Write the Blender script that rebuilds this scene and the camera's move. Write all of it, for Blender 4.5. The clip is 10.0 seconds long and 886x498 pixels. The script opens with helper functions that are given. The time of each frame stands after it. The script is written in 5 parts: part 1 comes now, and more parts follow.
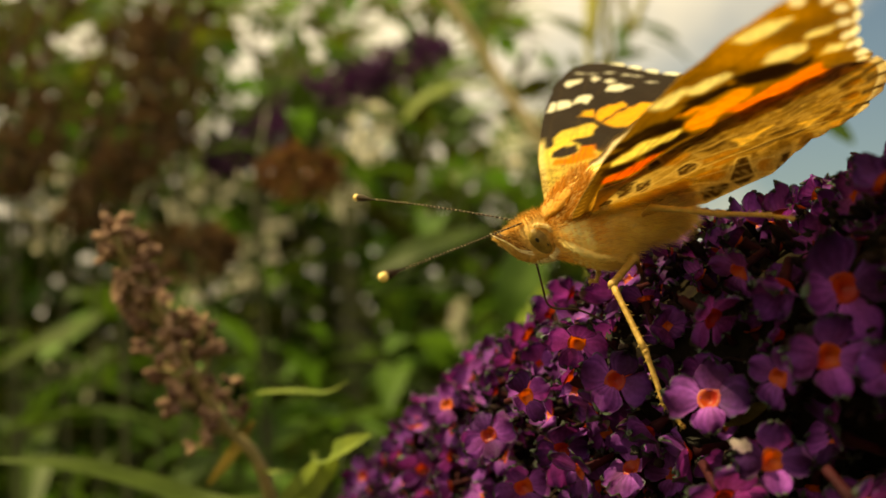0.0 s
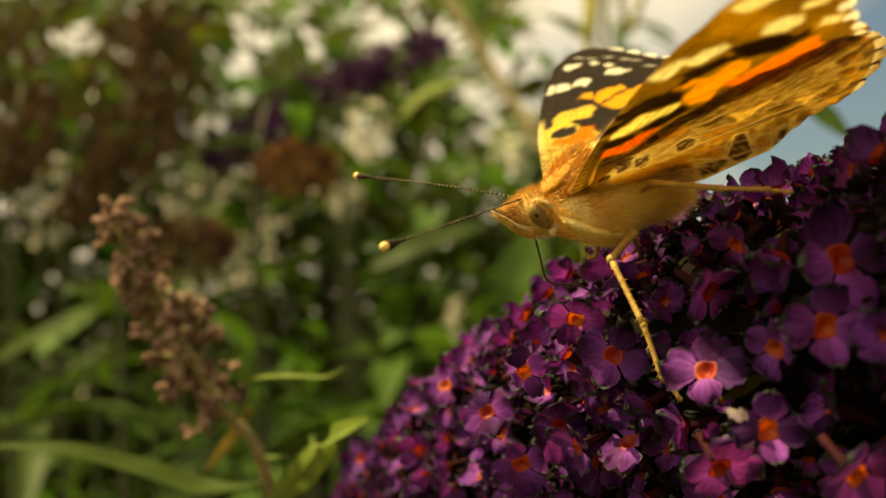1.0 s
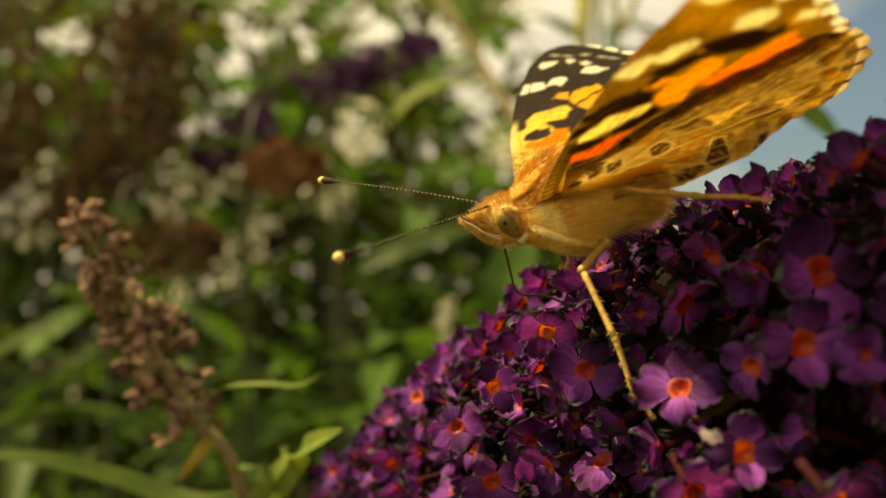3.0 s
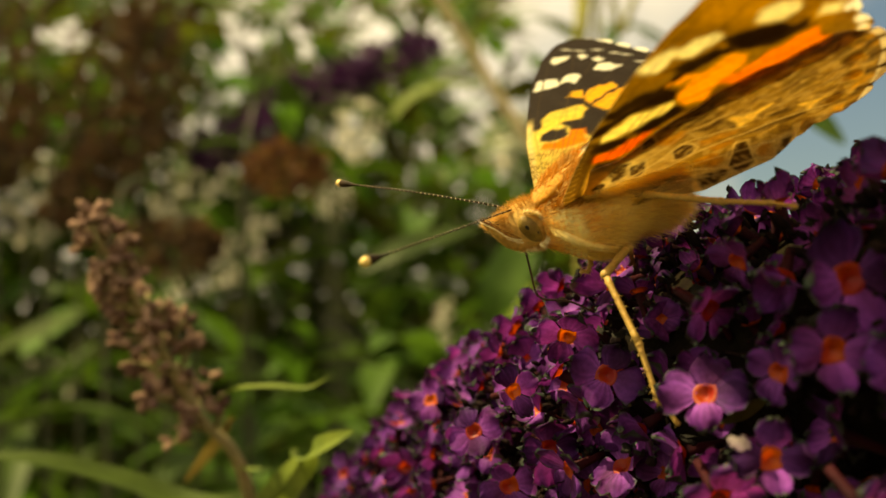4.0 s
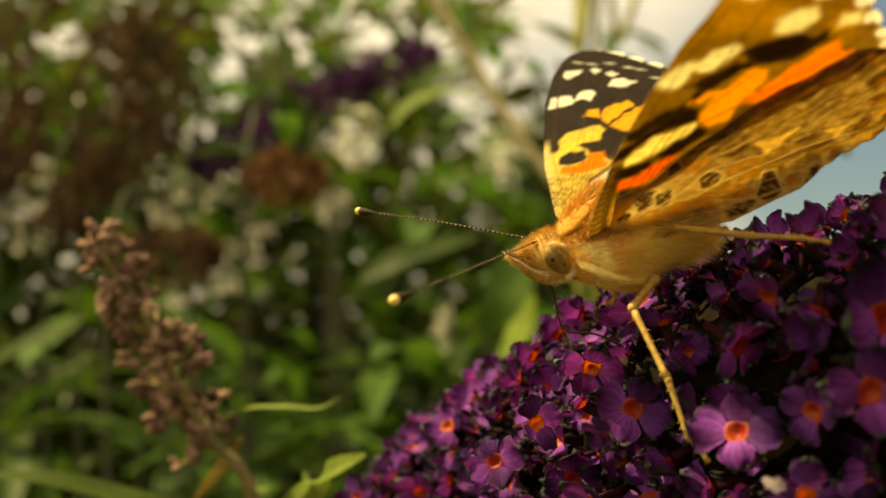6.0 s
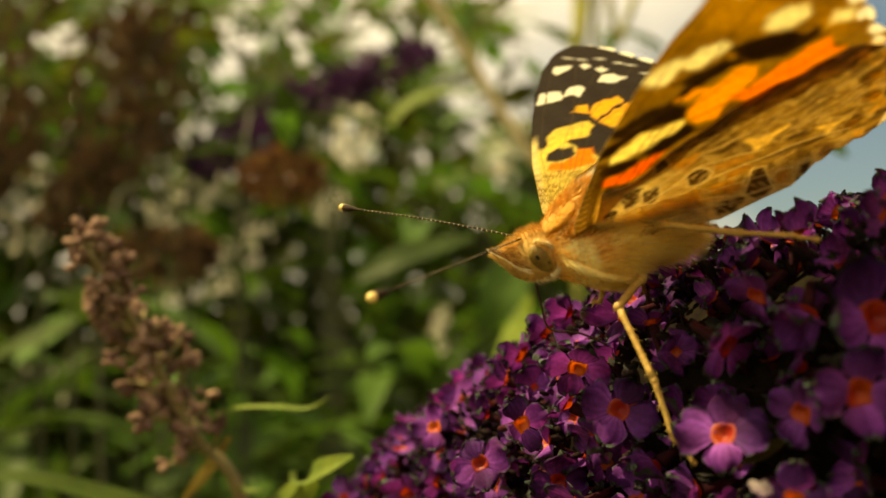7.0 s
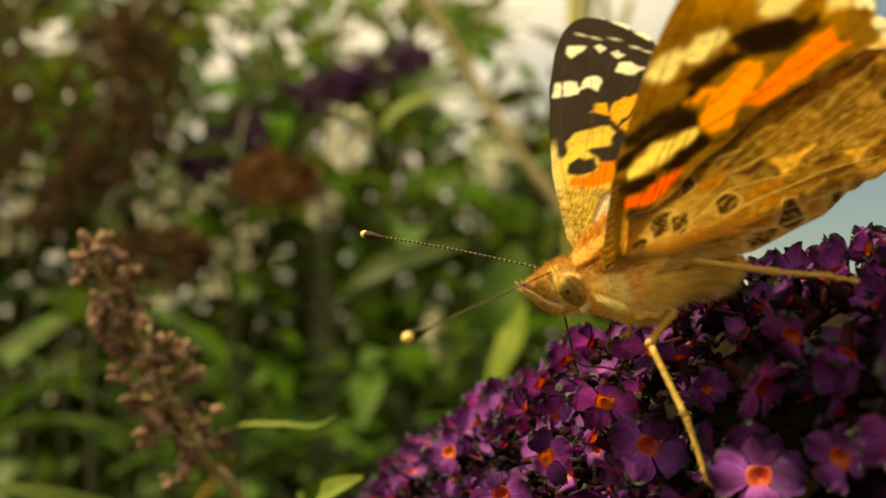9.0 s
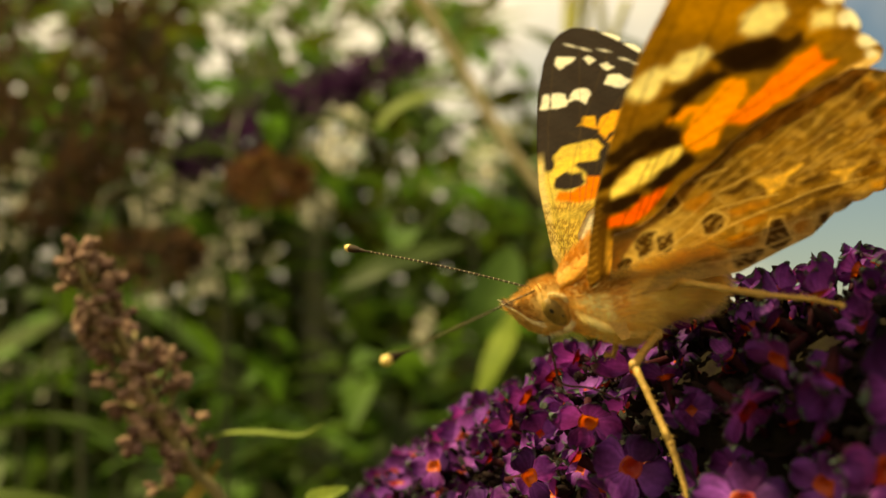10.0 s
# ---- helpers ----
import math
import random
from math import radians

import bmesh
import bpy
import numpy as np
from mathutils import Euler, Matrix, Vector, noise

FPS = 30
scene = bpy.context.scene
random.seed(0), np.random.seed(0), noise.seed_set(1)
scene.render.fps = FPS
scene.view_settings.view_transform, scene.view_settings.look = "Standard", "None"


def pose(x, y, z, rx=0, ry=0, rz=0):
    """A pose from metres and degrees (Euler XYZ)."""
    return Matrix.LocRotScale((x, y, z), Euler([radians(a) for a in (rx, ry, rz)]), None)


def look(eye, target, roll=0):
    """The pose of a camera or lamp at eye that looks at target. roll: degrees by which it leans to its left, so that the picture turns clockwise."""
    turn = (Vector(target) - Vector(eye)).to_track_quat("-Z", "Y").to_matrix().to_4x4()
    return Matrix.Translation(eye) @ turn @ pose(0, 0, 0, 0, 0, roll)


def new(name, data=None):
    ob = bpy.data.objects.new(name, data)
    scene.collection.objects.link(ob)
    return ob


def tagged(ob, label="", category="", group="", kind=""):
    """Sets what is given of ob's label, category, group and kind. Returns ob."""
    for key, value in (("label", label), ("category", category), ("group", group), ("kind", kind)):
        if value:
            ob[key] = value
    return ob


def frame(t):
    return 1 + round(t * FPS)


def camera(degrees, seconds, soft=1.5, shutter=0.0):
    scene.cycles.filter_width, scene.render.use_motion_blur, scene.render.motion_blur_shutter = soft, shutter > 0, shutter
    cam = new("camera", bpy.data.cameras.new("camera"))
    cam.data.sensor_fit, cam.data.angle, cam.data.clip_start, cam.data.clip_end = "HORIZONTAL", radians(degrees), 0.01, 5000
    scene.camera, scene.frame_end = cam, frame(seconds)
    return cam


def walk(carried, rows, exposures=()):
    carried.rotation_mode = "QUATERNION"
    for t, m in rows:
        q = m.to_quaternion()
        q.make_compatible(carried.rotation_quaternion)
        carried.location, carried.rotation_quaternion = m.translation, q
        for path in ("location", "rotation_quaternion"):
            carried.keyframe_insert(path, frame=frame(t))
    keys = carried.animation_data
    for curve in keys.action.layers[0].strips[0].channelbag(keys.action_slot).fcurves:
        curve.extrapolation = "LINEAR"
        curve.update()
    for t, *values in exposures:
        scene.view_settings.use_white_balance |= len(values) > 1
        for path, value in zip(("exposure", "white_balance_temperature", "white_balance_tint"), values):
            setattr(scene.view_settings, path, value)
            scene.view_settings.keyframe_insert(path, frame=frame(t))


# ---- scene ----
# A painted lady on a purple buddleia raceme, seen from a hand's width away.
from mathutils import Quaternion

# ---- camera ----
cam = camera(46, 10.0, soft=1.6)
cam.data.dof.use_dof = True
cam.data.dof.focus_distance = 0.080
cam.data.dof.aperture_fstop = 30.0
walk(cam, [
    (0, pose(-0.00239, -0.00286, 1.10101, 95.951, 0.301, 0.362)),
    (0.5, pose(-0.00254, -0.00340, 1.09980, 95.970, 0.205, 0.257)),
    (1, pose(-0.00265, -0.00328, 1.09901, 95.973, 0.003, 0.142)),
    (1.5, pose(-0.00205, -0.00253, 1.09896, 95.994, -0.045, 0.066)),
    (2, pose(-0.00082, -0.00107, 1.09967, 95.973, 0.043, 0.042)),
    (2.5, pose(0.00000, -0.00000, 1.10000, 95.987, -0.001, 0.000)),
    (4, pose(-0.00234, 0.00063, 1.10036, 95.992, -0.323, -0.447)),
    (4.5, pose(-0.00322, 0.00087, 1.10137, 96.027, -0.266, -0.490)),
    (5, pose(-0.00422, 0.00097, 1.10245, 96.128, -0.132, -0.494)),
    (5.5, pose(-0.00467, 0.00100, 1.10250, 96.181, -0.148, -0.584)),
    (7, pose(-0.00317, 0.00286, 1.10238, 96.263, -0.437, -0.699)),
    (7.5, pose(-0.00297, 0.00366, 1.10278, 96.265, -0.354, -0.782)),
    (8, pose(-0.00356, 0.00389, 1.10301, 96.268, -0.444, -0.942)),
    (8.5, pose(-0.00452, 0.00391, 1.10322, 96.312, -0.609, -1.141)),
    (9, pose(-0.00603, 0.00366, 1.10470, 96.288, -0.963, -1.421)),
    (9.5, pose(-0.00578, 0.00486, 1.10657, 96.245, -1.115, -1.572)),
    (10, pose(-0.00521, 0.00445, 1.10611, 96.223, -1.446, -1.751)),
], exposures=[(0, 0.80, 9800, -6), (10, 0.80, 9800, -6)])

# ---- light ----
SUN_EL, SUN_AZ = 57.0, -86.0      # degrees; azimuth from ahead (+y), to the right positive
world = bpy.data.worlds.new("world")
scene.world = world
world.use_nodes = True
wn, wl = world.node_tree.nodes, world.node_tree.links
wn.clear()
sky = wn.new("ShaderNodeTexSky")
sky.sky_type, sky.sun_disc = "NISHITA", False
sky.sun_elevation, sky.sun_rotation = radians(SUN_EL), radians(SUN_AZ)
sky.air_density, sky.dust_density, sky.ozone_density = 1.5, 0.4, 4.0
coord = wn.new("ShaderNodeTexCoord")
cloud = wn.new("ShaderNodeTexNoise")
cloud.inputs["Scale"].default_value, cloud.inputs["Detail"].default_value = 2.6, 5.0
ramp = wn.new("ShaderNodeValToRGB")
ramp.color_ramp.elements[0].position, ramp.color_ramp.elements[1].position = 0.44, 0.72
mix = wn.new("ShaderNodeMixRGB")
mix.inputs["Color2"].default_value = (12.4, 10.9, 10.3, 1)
bg = wn.new("ShaderNodeBackground")
bg.inputs["Strength"].default_value = 0.056
wout = wn.new("ShaderNodeOutputWorld")
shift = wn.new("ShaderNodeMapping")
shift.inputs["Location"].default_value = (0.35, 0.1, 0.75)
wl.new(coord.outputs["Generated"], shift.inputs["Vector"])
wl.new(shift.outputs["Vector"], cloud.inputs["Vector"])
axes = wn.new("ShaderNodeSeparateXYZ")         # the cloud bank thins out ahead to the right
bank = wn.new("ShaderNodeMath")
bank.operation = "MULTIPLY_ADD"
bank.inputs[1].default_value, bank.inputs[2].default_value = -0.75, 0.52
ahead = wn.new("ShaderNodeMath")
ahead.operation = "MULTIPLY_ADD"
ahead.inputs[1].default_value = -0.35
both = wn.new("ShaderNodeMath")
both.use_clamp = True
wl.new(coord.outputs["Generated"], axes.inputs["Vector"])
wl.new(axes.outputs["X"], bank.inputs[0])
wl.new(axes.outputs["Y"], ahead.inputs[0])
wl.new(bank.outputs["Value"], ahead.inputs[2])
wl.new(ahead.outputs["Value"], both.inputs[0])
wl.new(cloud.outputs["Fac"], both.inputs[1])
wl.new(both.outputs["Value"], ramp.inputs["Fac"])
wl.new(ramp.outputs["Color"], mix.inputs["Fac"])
clear = wn.new("ShaderNodeMixRGB")              # a cooler blue between the clouds
clear.blend_type = "MULTIPLY"
clear.inputs["Fac"].default_value = 1.0
clear.inputs["Color2"].default_value = (0.86, 0.84, 0.97, 1)
wl.new(sky.outputs["Color"], clear.inputs["Color1"])
wl.new(clear.outputs["Color"], mix.inputs["Color1"])
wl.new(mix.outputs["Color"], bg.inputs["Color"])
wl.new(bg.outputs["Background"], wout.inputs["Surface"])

sun_data = bpy.data.lights.new("sun", "SUN")
sun_data.energy, sun_data.angle, sun_data.color = 5.0, radians(0.55), (1.0, 0.86, 0.60)
sun = new("sun", sun_data)
sun.matrix_world = look((0, 0, 3), Vector((0, 0, 3)) - Vector((
    math.sin(radians(SUN_AZ)) * math.cos(radians(SUN_EL)),
    math.cos(radians(SUN_AZ)) * math.cos(radians(SUN_EL)), math.sin(radians(SUN_EL)))))

# ---- places ----
PLACE = pose(0, 0, 1.1, 6, 0, 0)      # lens height over the soil, axis raised by 6 degrees


def mm(x, y, z):
    """Millimetres to the right, ahead and above the lens -> the world."""
    return PLACE @ Vector((x / 1000, y / 1000, z / 1000))


# ---- materials ----
def material(name, colour, rough=0.6, colour2=None, scale=200.0, bump=0.0, translucent=0.0, spec=0.5, sheen=0.0,
             attribute=None, per_object=0.0, per_island=0.0, fine=0.0, tone=None, hue=0.04, through_tint=None):
    """A surface with two scales of variation; translucent: the share of light let through."""
    mat = bpy.data.materials.new(name)
    mat.use_nodes = True
    nt = mat.node_tree
    N, K = nt.nodes, nt.links
    bsdf = N["Principled BSDF"]
    bsdf.inputs["Roughness"].default_value = rough
    bsdf.inputs["Specular IOR Level"].default_value = spec
    bsdf.inputs["Sheen Weight"].default_value = sheen
    tc = N.new("ShaderNodeTexCoord")
    big = N.new("ShaderNodeTexNoise")
    big.inputs["Scale"].default_value, big.inputs["Detail"].default_value = scale, 4
    small = N.new("ShaderNodeTexNoise")
    small.inputs["Scale"].default_value, small.inputs["Detail"].default_value = scale * 7, 3
    for n in (big, small):
        K.new(tc.outputs["Object"], n.inputs["Vector"])
    base = N.new("ShaderNodeMixRGB")
    base.inputs["Color1"].default_value = (*colour, 1)
    base.inputs["Color2"].default_value = (*(colour2 or [c * 0.6 for c in colour]), 1)
    contrast = N.new("ShaderNodeMapRange")
    contrast.inputs["From Min"].default_value, contrast.inputs["From Max"].default_value = 0.35, 0.65
    K.new(big.outputs["Fac"], contrast.inputs["Value"])
    K.new(contrast.outputs["Result"], base.inputs["Fac"])
    out = base.outputs["Color"]
    if attribute:
        at = N.new("ShaderNodeAttribute")
        at.attribute_name = attribute
        out = at.outputs["Color"]
    if tone:
        at = N.new("ShaderNodeAttribute")
        at.attribute_name = tone
        tm = N.new("ShaderNodeMixRGB")
        tm.blend_type = "MULTIPLY"
        tm.inputs["Fac"].default_value = 1.0
        K.new(out, tm.inputs["Color1"])
        K.new(at.outputs["Color"], tm.inputs["Color2"])
        out = tm.outputs["Color"]
    grain = N.new("ShaderNodeMixRGB")
    grain.blend_type = "MULTIPLY"
    gr = N.new("ShaderNodeMapRange")
    gr.inputs["To Min"].default_value, gr.inputs["To Max"].default_value = 1 - fine - 0.12, 1 + fine + 0.12
    K.new(small.outputs["Fac"], gr.inputs["Value"])
    grain.inputs["Fac"].default_value = 1.0
    K.new(out, grain.inputs["Color1"])
    K.new(gr.outputs["Result"], grain.inputs["Color2"])
    out = grain.outputs["Color"]
    if per_object or per_island:
        src = N.new("ShaderNodeObjectInfo" if per_object else "ShaderNodeNewGeometry")
        hsv = N.new("ShaderNodeHueSaturation")
        k = per_object or per_island
        rv = N.new("ShaderNodeMapRange")
        rv.inputs["To Min"].default_value, rv.inputs["To Max"].default_value = 1 - k, 1 + k
        rh = N.new("ShaderNodeMapRange")
        rh.inputs["To Min"].default_value, rh.inputs["To Max"].default_value = 0.5 - hue * k, 0.5 + 0.4 * hue * k
        name_out = "Random" if per_object else "Random Per Island"
        K.new(src.outputs[name_out], rv.inputs["Value"])
        K.new(src.outputs[name_out], rh.inputs["Value"])
        K.new(rv.outputs["Result"], hsv.inputs["Value"])
        K.new(rh.outputs["Result"], hsv.inputs["Hue"])
        K.new(out, hsv.inputs["Color"])
        out = hsv.outputs["Color"]
    K.new(out, bsdf.inputs["Base Color"])
    if bump:
        b = N.new("ShaderNodeBump")
        b.inputs["Strength"].default_value, b.inputs["Distance"].default_value = bump, 0.0002
        K.new(small.outputs["Fac"], b.inputs["Height"])
        K.new(b.outputs["Normal"], bsdf.inputs["Normal"])
    if translucent:
        tr = N.new("ShaderNodeBsdfTranslucent")
        if through_tint:                      # light that passes is redder than light that comes back
            tt = N.new("ShaderNodeMixRGB")
            tt.blend_type = "MULTIPLY"
            tt.inputs["Fac"].default_value = 1.0
            tt.inputs["Color2"].default_value = (*through_tint, 1)
            K.new(out, tt.inputs["Color1"])
            K.new(tt.outputs["Color"], tr.inputs["Color"])
        else:
            K.new(out, tr.inputs["Color"])
        ms = N.new("ShaderNodeMixShader")
        ms.inputs["Fac"].default_value = translucent
        K.new(bsdf.outputs["BSDF"], ms.inputs[1])
        K.new(tr.outputs["BSDF"], ms.inputs[2])
        K.new(ms.outputs["Shader"], N["Material Output"].inputs["Surface"])
    return mat


M_PETAL = material("violet petal", (0.136, 0.026, 0.226), 0.6, (0.045, 0.0065, 0.055), 420, 0.2, 0.28, 0.08, 0.0, per_object=0.58, fine=0.25, tone="tone", through_tint=(1.5, 0.62, 0.92))
M_THROAT = material("orange throat", (0.56, 0.090, 0.007), 0.5, (0.40, 0.030, 0.006), 500, 0.3, 0.4, per_object=0.45)
M_TUBE = material("crimson tube", (0.05, 0.006, 0.010), 0.7, (0.025, 0.006, 0.010), 500, 0.4, 0.2, 0.1)
# buds and calyces, their colour darkened to carry the shade of the gaps
M_BUD = material("bud with gap shade", (0.022, 0.013, 0.010), 0.8, (0.012, 0.007, 0.008), 600, 0.6, 0, 0.05, per_island=0.5)
# near black: the shade deep between the florets is put into this colour
M_GAP_SHADE = material("painted shade between florets", (0.016, 0.013, 0.008), 1.0, (0.010, 0.007, 0.007), 600, 0.3, 0, 0.0, fine=0.4)
M_WILT = material("wilted petal", (0.27, 0.22, 0.22), 0.7, (0.15, 0.08, 0.16), 700, 0.5, 0.3, 0.2)
M_BRACT = material("olive bract", (0.075, 0.065, 0.010), 0.7, (0.05, 0.042, 0.008), 500, 0.5, 0.2, 0.2)
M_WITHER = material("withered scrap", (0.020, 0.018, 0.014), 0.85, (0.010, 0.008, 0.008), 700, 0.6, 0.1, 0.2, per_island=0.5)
M_RACHIS = material("green brown stem", (0.040, 0.042, 0.016), 0.7, (0.028, 0.034, 0.012), 300, 0.5)
M_WING = material("wing scales", (0.5, 0.3, 0.1), 0.7, None, 900, 0.35, 0.57, 0.12, 0.0, attribute="markings", fine=0.22)
M_FUR = material("tawny fur", (0.97, 0.78, 0.34), 0.75, (0.93, 0.64, 0.20), 260, 0.7, 0.0, 0.2, 0.1, fine=0.25)
M_HAIR = material("pale hair", (0.97, 0.68, 0.24), 0.6, (0.95, 0.56, 0.14), 150, 0, 0.5, 0.3, per_island=0.32)
M_BELLY = material("pale belly hair", (0.97, 0.81, 0.34), 0.6, (0.96, 0.72, 0.22), 150, 0, 0.6, 0.3, per_island=0.2)
M_RUST = material("rust fur", (0.60, 0.26, 0.040), 0.8, (0.52, 0.28, 0.070), 400, 0.7, 0.15, 0.2, 0.05, fine=0.3)
M_BROW = material("ochre head fur", (0.80, 0.50, 0.16), 0.8, (0.46, 0.22, 0.045), 420, 0.7, 0.3, 0.2, fine=0.35)
M_DUSK = material("rusty brown hair", (0.36, 0.16, 0.035), 0.7, (0.20, 0.085, 0.02), 300, 0, 0.2, 0.2, per_island=0.3)
M_RING = material("cream fur", (0.97, 0.88, 0.60), 0.7, (0.95, 0.78, 0.42), 200, 0, 0.3, 0.2, per_island=0.15)
M_EYE = material("golden brown compound eye", (0.27, 0.165, 0.036), 0.5, (0.16, 0.09, 0.018), 900, 0.3, fine=0.3, spec=0.3)
M_PUPIL = material("dark eye spot", (0.02, 0.012, 0.006), 0.3)
M_LEG = material("straw leg", (0.62, 0.40, 0.11), 0.5, (0.48, 0.28, 0.07), 500, 0.5, 0.1, fine=0.25)
M_ANT = material("dark antenna", (0.022, 0.014, 0.008), 0.6, (0.04, 0.022, 0.01), 1400, 0.3, spec=0.1)
M_TIP = material("cream antenna tip", (0.85, 0.62, 0.22), 0.5, (0.80, 0.55, 0.18), 900)
M_PROB = material("brown proboscis", (0.05, 0.022, 0.012), 0.6, None, 800, spec=0.2)
M_SEED = material("dried capsule", (0.28, 0.17, 0.125), 0.9, (0.09, 0.056, 0.033), 350, 0.7, 0.05, 0.2, per_object=0.55, fine=0.3)
M_GINGER = material("ginger spent floret", (0.27, 0.125, 0.040), 0.85, (0.14, 0.064, 0.022), 120, 0.6, 0.1, per_island=0.45)
M_BROWN = material("spent brown floret", (0.135, 0.068, 0.023), 0.85, (0.055, 0.030, 0.012), 120, 0.6, 0.1, per_island=0.45)
M_LEAF = material("buddleia leaf", (0.060, 0.118, 0.015), 0.58, (0.036, 0.080, 0.010), 60, 0.5, 0.4, 0.25, per_object=0.45, fine=0.2)
M_PALE = material("pale young leaf", (0.17, 0.22, 0.035), 0.6, (0.12, 0.17, 0.028), 160, 0.5, 0.35, 0.2, fine=0.2)
M_BLADE = material("green blade", (0.046, 0.074, 0.009), 0.6, (0.034, 0.055, 0.007), 160, 0.5, 0.3, 0.1, fine=0.2)
M_STALK = material("tan green stalk", (0.26, 0.19, 0.08), 0.7, (0.18, 0.15, 0.055), 300, 0.5)
M_STRAW = material("yellowed leaf", (0.24, 0.17, 0.045), 0.6, (0.18, 0.12, 0.03), 160, 0.5, 0.3, 0.3)
M_HEDGE = material("hedge leaves", (0.084, 0.140, 0.017), 0.33, (0.043, 0.080, 0.011), 9, 0, 0.45, 0.4, per_island=0.75, hue=0.13)
M_WHITE = material("white floret", (0.82, 0.80, 0.70), 0.6, (0.74, 0.70, 0.56), 90, 0, 0.35, per_island=0.2)
M_BRANCH = material("pale tan branch", (0.62, 0.50, 0.27), 0.8, (0.46, 0.36, 0.18), 70, 0.6)
M_TWIG = material("yellow-green twig", (0.34, 0.33, 0.07), 0.6, (0.24, 0.22, 0.05), 70, 0.4)
M_PURPLE = material("far violet florets", (0.10, 0.014, 0.11), 0.7, (0.045, 0.008, 0.05), 60, 0, 0.2, per_island=0.5)
M_SOIL = material("rough grass", (0.11, 0.12, 0.042), 0.9, (0.15, 0.12, 0.06), 3, 0.8)


# ---- mesh helpers ----
def mesh_object(name, verts, faces, mats, parent=None, label="", smooth=True, slots=None):
    """ONE mesh object out of plain lists, under a thing or a part."""
    me = bpy.data.meshes.new(name)
    me.from_pydata([tuple(v) for v in verts], [], faces)
    for m in mats if isinstance(mats, (list, tuple)) else [mats]:
        me.materials.append(m)
    if slots is not None:
        me.polygons.foreach_set("material_index", slots)
    me.polygons.foreach_set("use_smooth", [smooth] * len(me.polygons))
    me.update()
    ob = new(name, me)
    if parent is not None:
        ob.parent = parent
    return tagged(ob, label)


class Soup:
    """Collects verts, faces and material slots of one mesh."""

    def __init__(self):
        self.v, self.f, self.s = [], [], []

    def add(self, verts, faces, slot=0):
        n = len(self.v)
        self.v.extend(verts)
        self.f.extend([tuple(i + n for i in f) for f in faces])
        self.s.extend([slot] * len(faces))

    def tube(self, path, radii, sides=8, slot=0, cap=True):
        path = [Vector(p) for p in path]
        verts, faces = [], []
        side = None
        for i, p in enumerate(path):
            d = (path[min(i + 1, len(path) - 1)] - path[max(i - 1, 0)]).normalized()
            ref = side if side is not None else (Vector((0, 0, 1)) if abs(d.z) < 0.9 else Vector((1, 0, 0)))
            x = (ref - d * ref.dot(d)).normalized()
            side = x
            y = d.cross(x)
            r = radii[i] if isinstance(radii, (list, tuple)) else radii
            for k in range(sides):
                a = 2 * math.pi * k / sides
                verts.append(p + (x * math.cos(a) + y * math.sin(a)) * r)
        for i in range(len(path) - 1):
            for k in range(sides):
                k2 = (k + 1) % sides
                faces.append((i * sides + k, i * sides + k2, (i + 1) * sides + k2, (i + 1) * sides + k))
        if cap:
            faces.append(tuple(range(sides - 1, -1, -1)))
            faces.append(tuple((len(path) - 1) * sides + k for k in range(sides)))
        self.add(verts, faces, slot)

    def blob(self, c, radii, turn=None, rings=6, sides=9, slot=0, rough=0.0, rng=random):
        """A rounded lump; rough: unevenness."""
        verts, faces = [], []
        c = Vector(c)
        for i in range(rings + 1):
            th = math.pi * i / rings
            for k in range(sides):
                ph = 2 * math.pi * k / sides
                q = Vector((math.sin(th) * math.cos(ph) * radii[0], math.sin(th) * math.sin(ph) * radii[1], math.cos(th) * radii[2]))
                q *= 1 + rough * (rng.random() - 0.5) * (0 if i in (0, rings) else 1)
                verts.append(c + (turn @ q if turn else q))
        for i in range(rings):
            for k in range(sides):
                k2 = (k + 1) % sides
                faces.append((i * sides + k, (i + 1) * sides + k, (i + 1) * sides + k2, i * sides + k2))
        self.add(verts, faces, slot)

    def leaf(self, path, width, up, fold=0.25, slot=0, wave=0.0, across=4):
        """A lanceolate blade along a path, folded along its midrib."""
        path = [Vector(p) for p in path]
        n = len(path)
        verts, faces = [], []
        for i, p in enumerate(path):
            t = i / (n - 1)
            d = (path[min(i + 1, n - 1)] - path[max(i - 1, 0)]).normalized()
            side = d.cross(Vector(up)).normalized()
            nrm = side.cross(d).normalized()
            w = width * 0.5 * (math.sin(math.pi * min(1, t * 0.93 + 0.06)) ** 0.75) + width * 0.01
            for k in range(across + 1):
                q = 2 * k / across - 1
                lift = fold * abs(q) * w + wave * w * math.sin(t * 17 + q * 2) * abs(q)
                verts.append(p + side * (q * w) + nrm * lift)
        m = across + 1
        for i in range(n - 1):
            for k in range(across):
                faces.append((i * m + k, i * m + k + 1, (i + 1) * m + k + 1, (i + 1) * m + k))
        self.add(verts, faces, slot)

    def object(self, name, mats, parent=None, label="", smooth=True):
        return mesh_object(name, self.v, self.f, mats, parent, label, smooth, self.s)


def curve_points(points, steps):
    """Points on a smooth line through the given ones."""
    P = [Vector(p) for p in points]
    P = [P[0] * 2 - P[1], *P, P[-1] * 2 - P[-2]]
    out = []
    for i in range(1, len(P) - 2):
        for s in range(steps):
            t = s / steps
            a, b, c, d = P[i - 1], P[i], P[i + 1], P[i + 2]
            out.append(0.5 * ((2 * b) + (c - a) * t + (2 * a - 5 * b + 4 * c - d) * t * t + (3 * b - a - 3 * c + d) * t ** 3))
    out.append(P[-2])
    return out


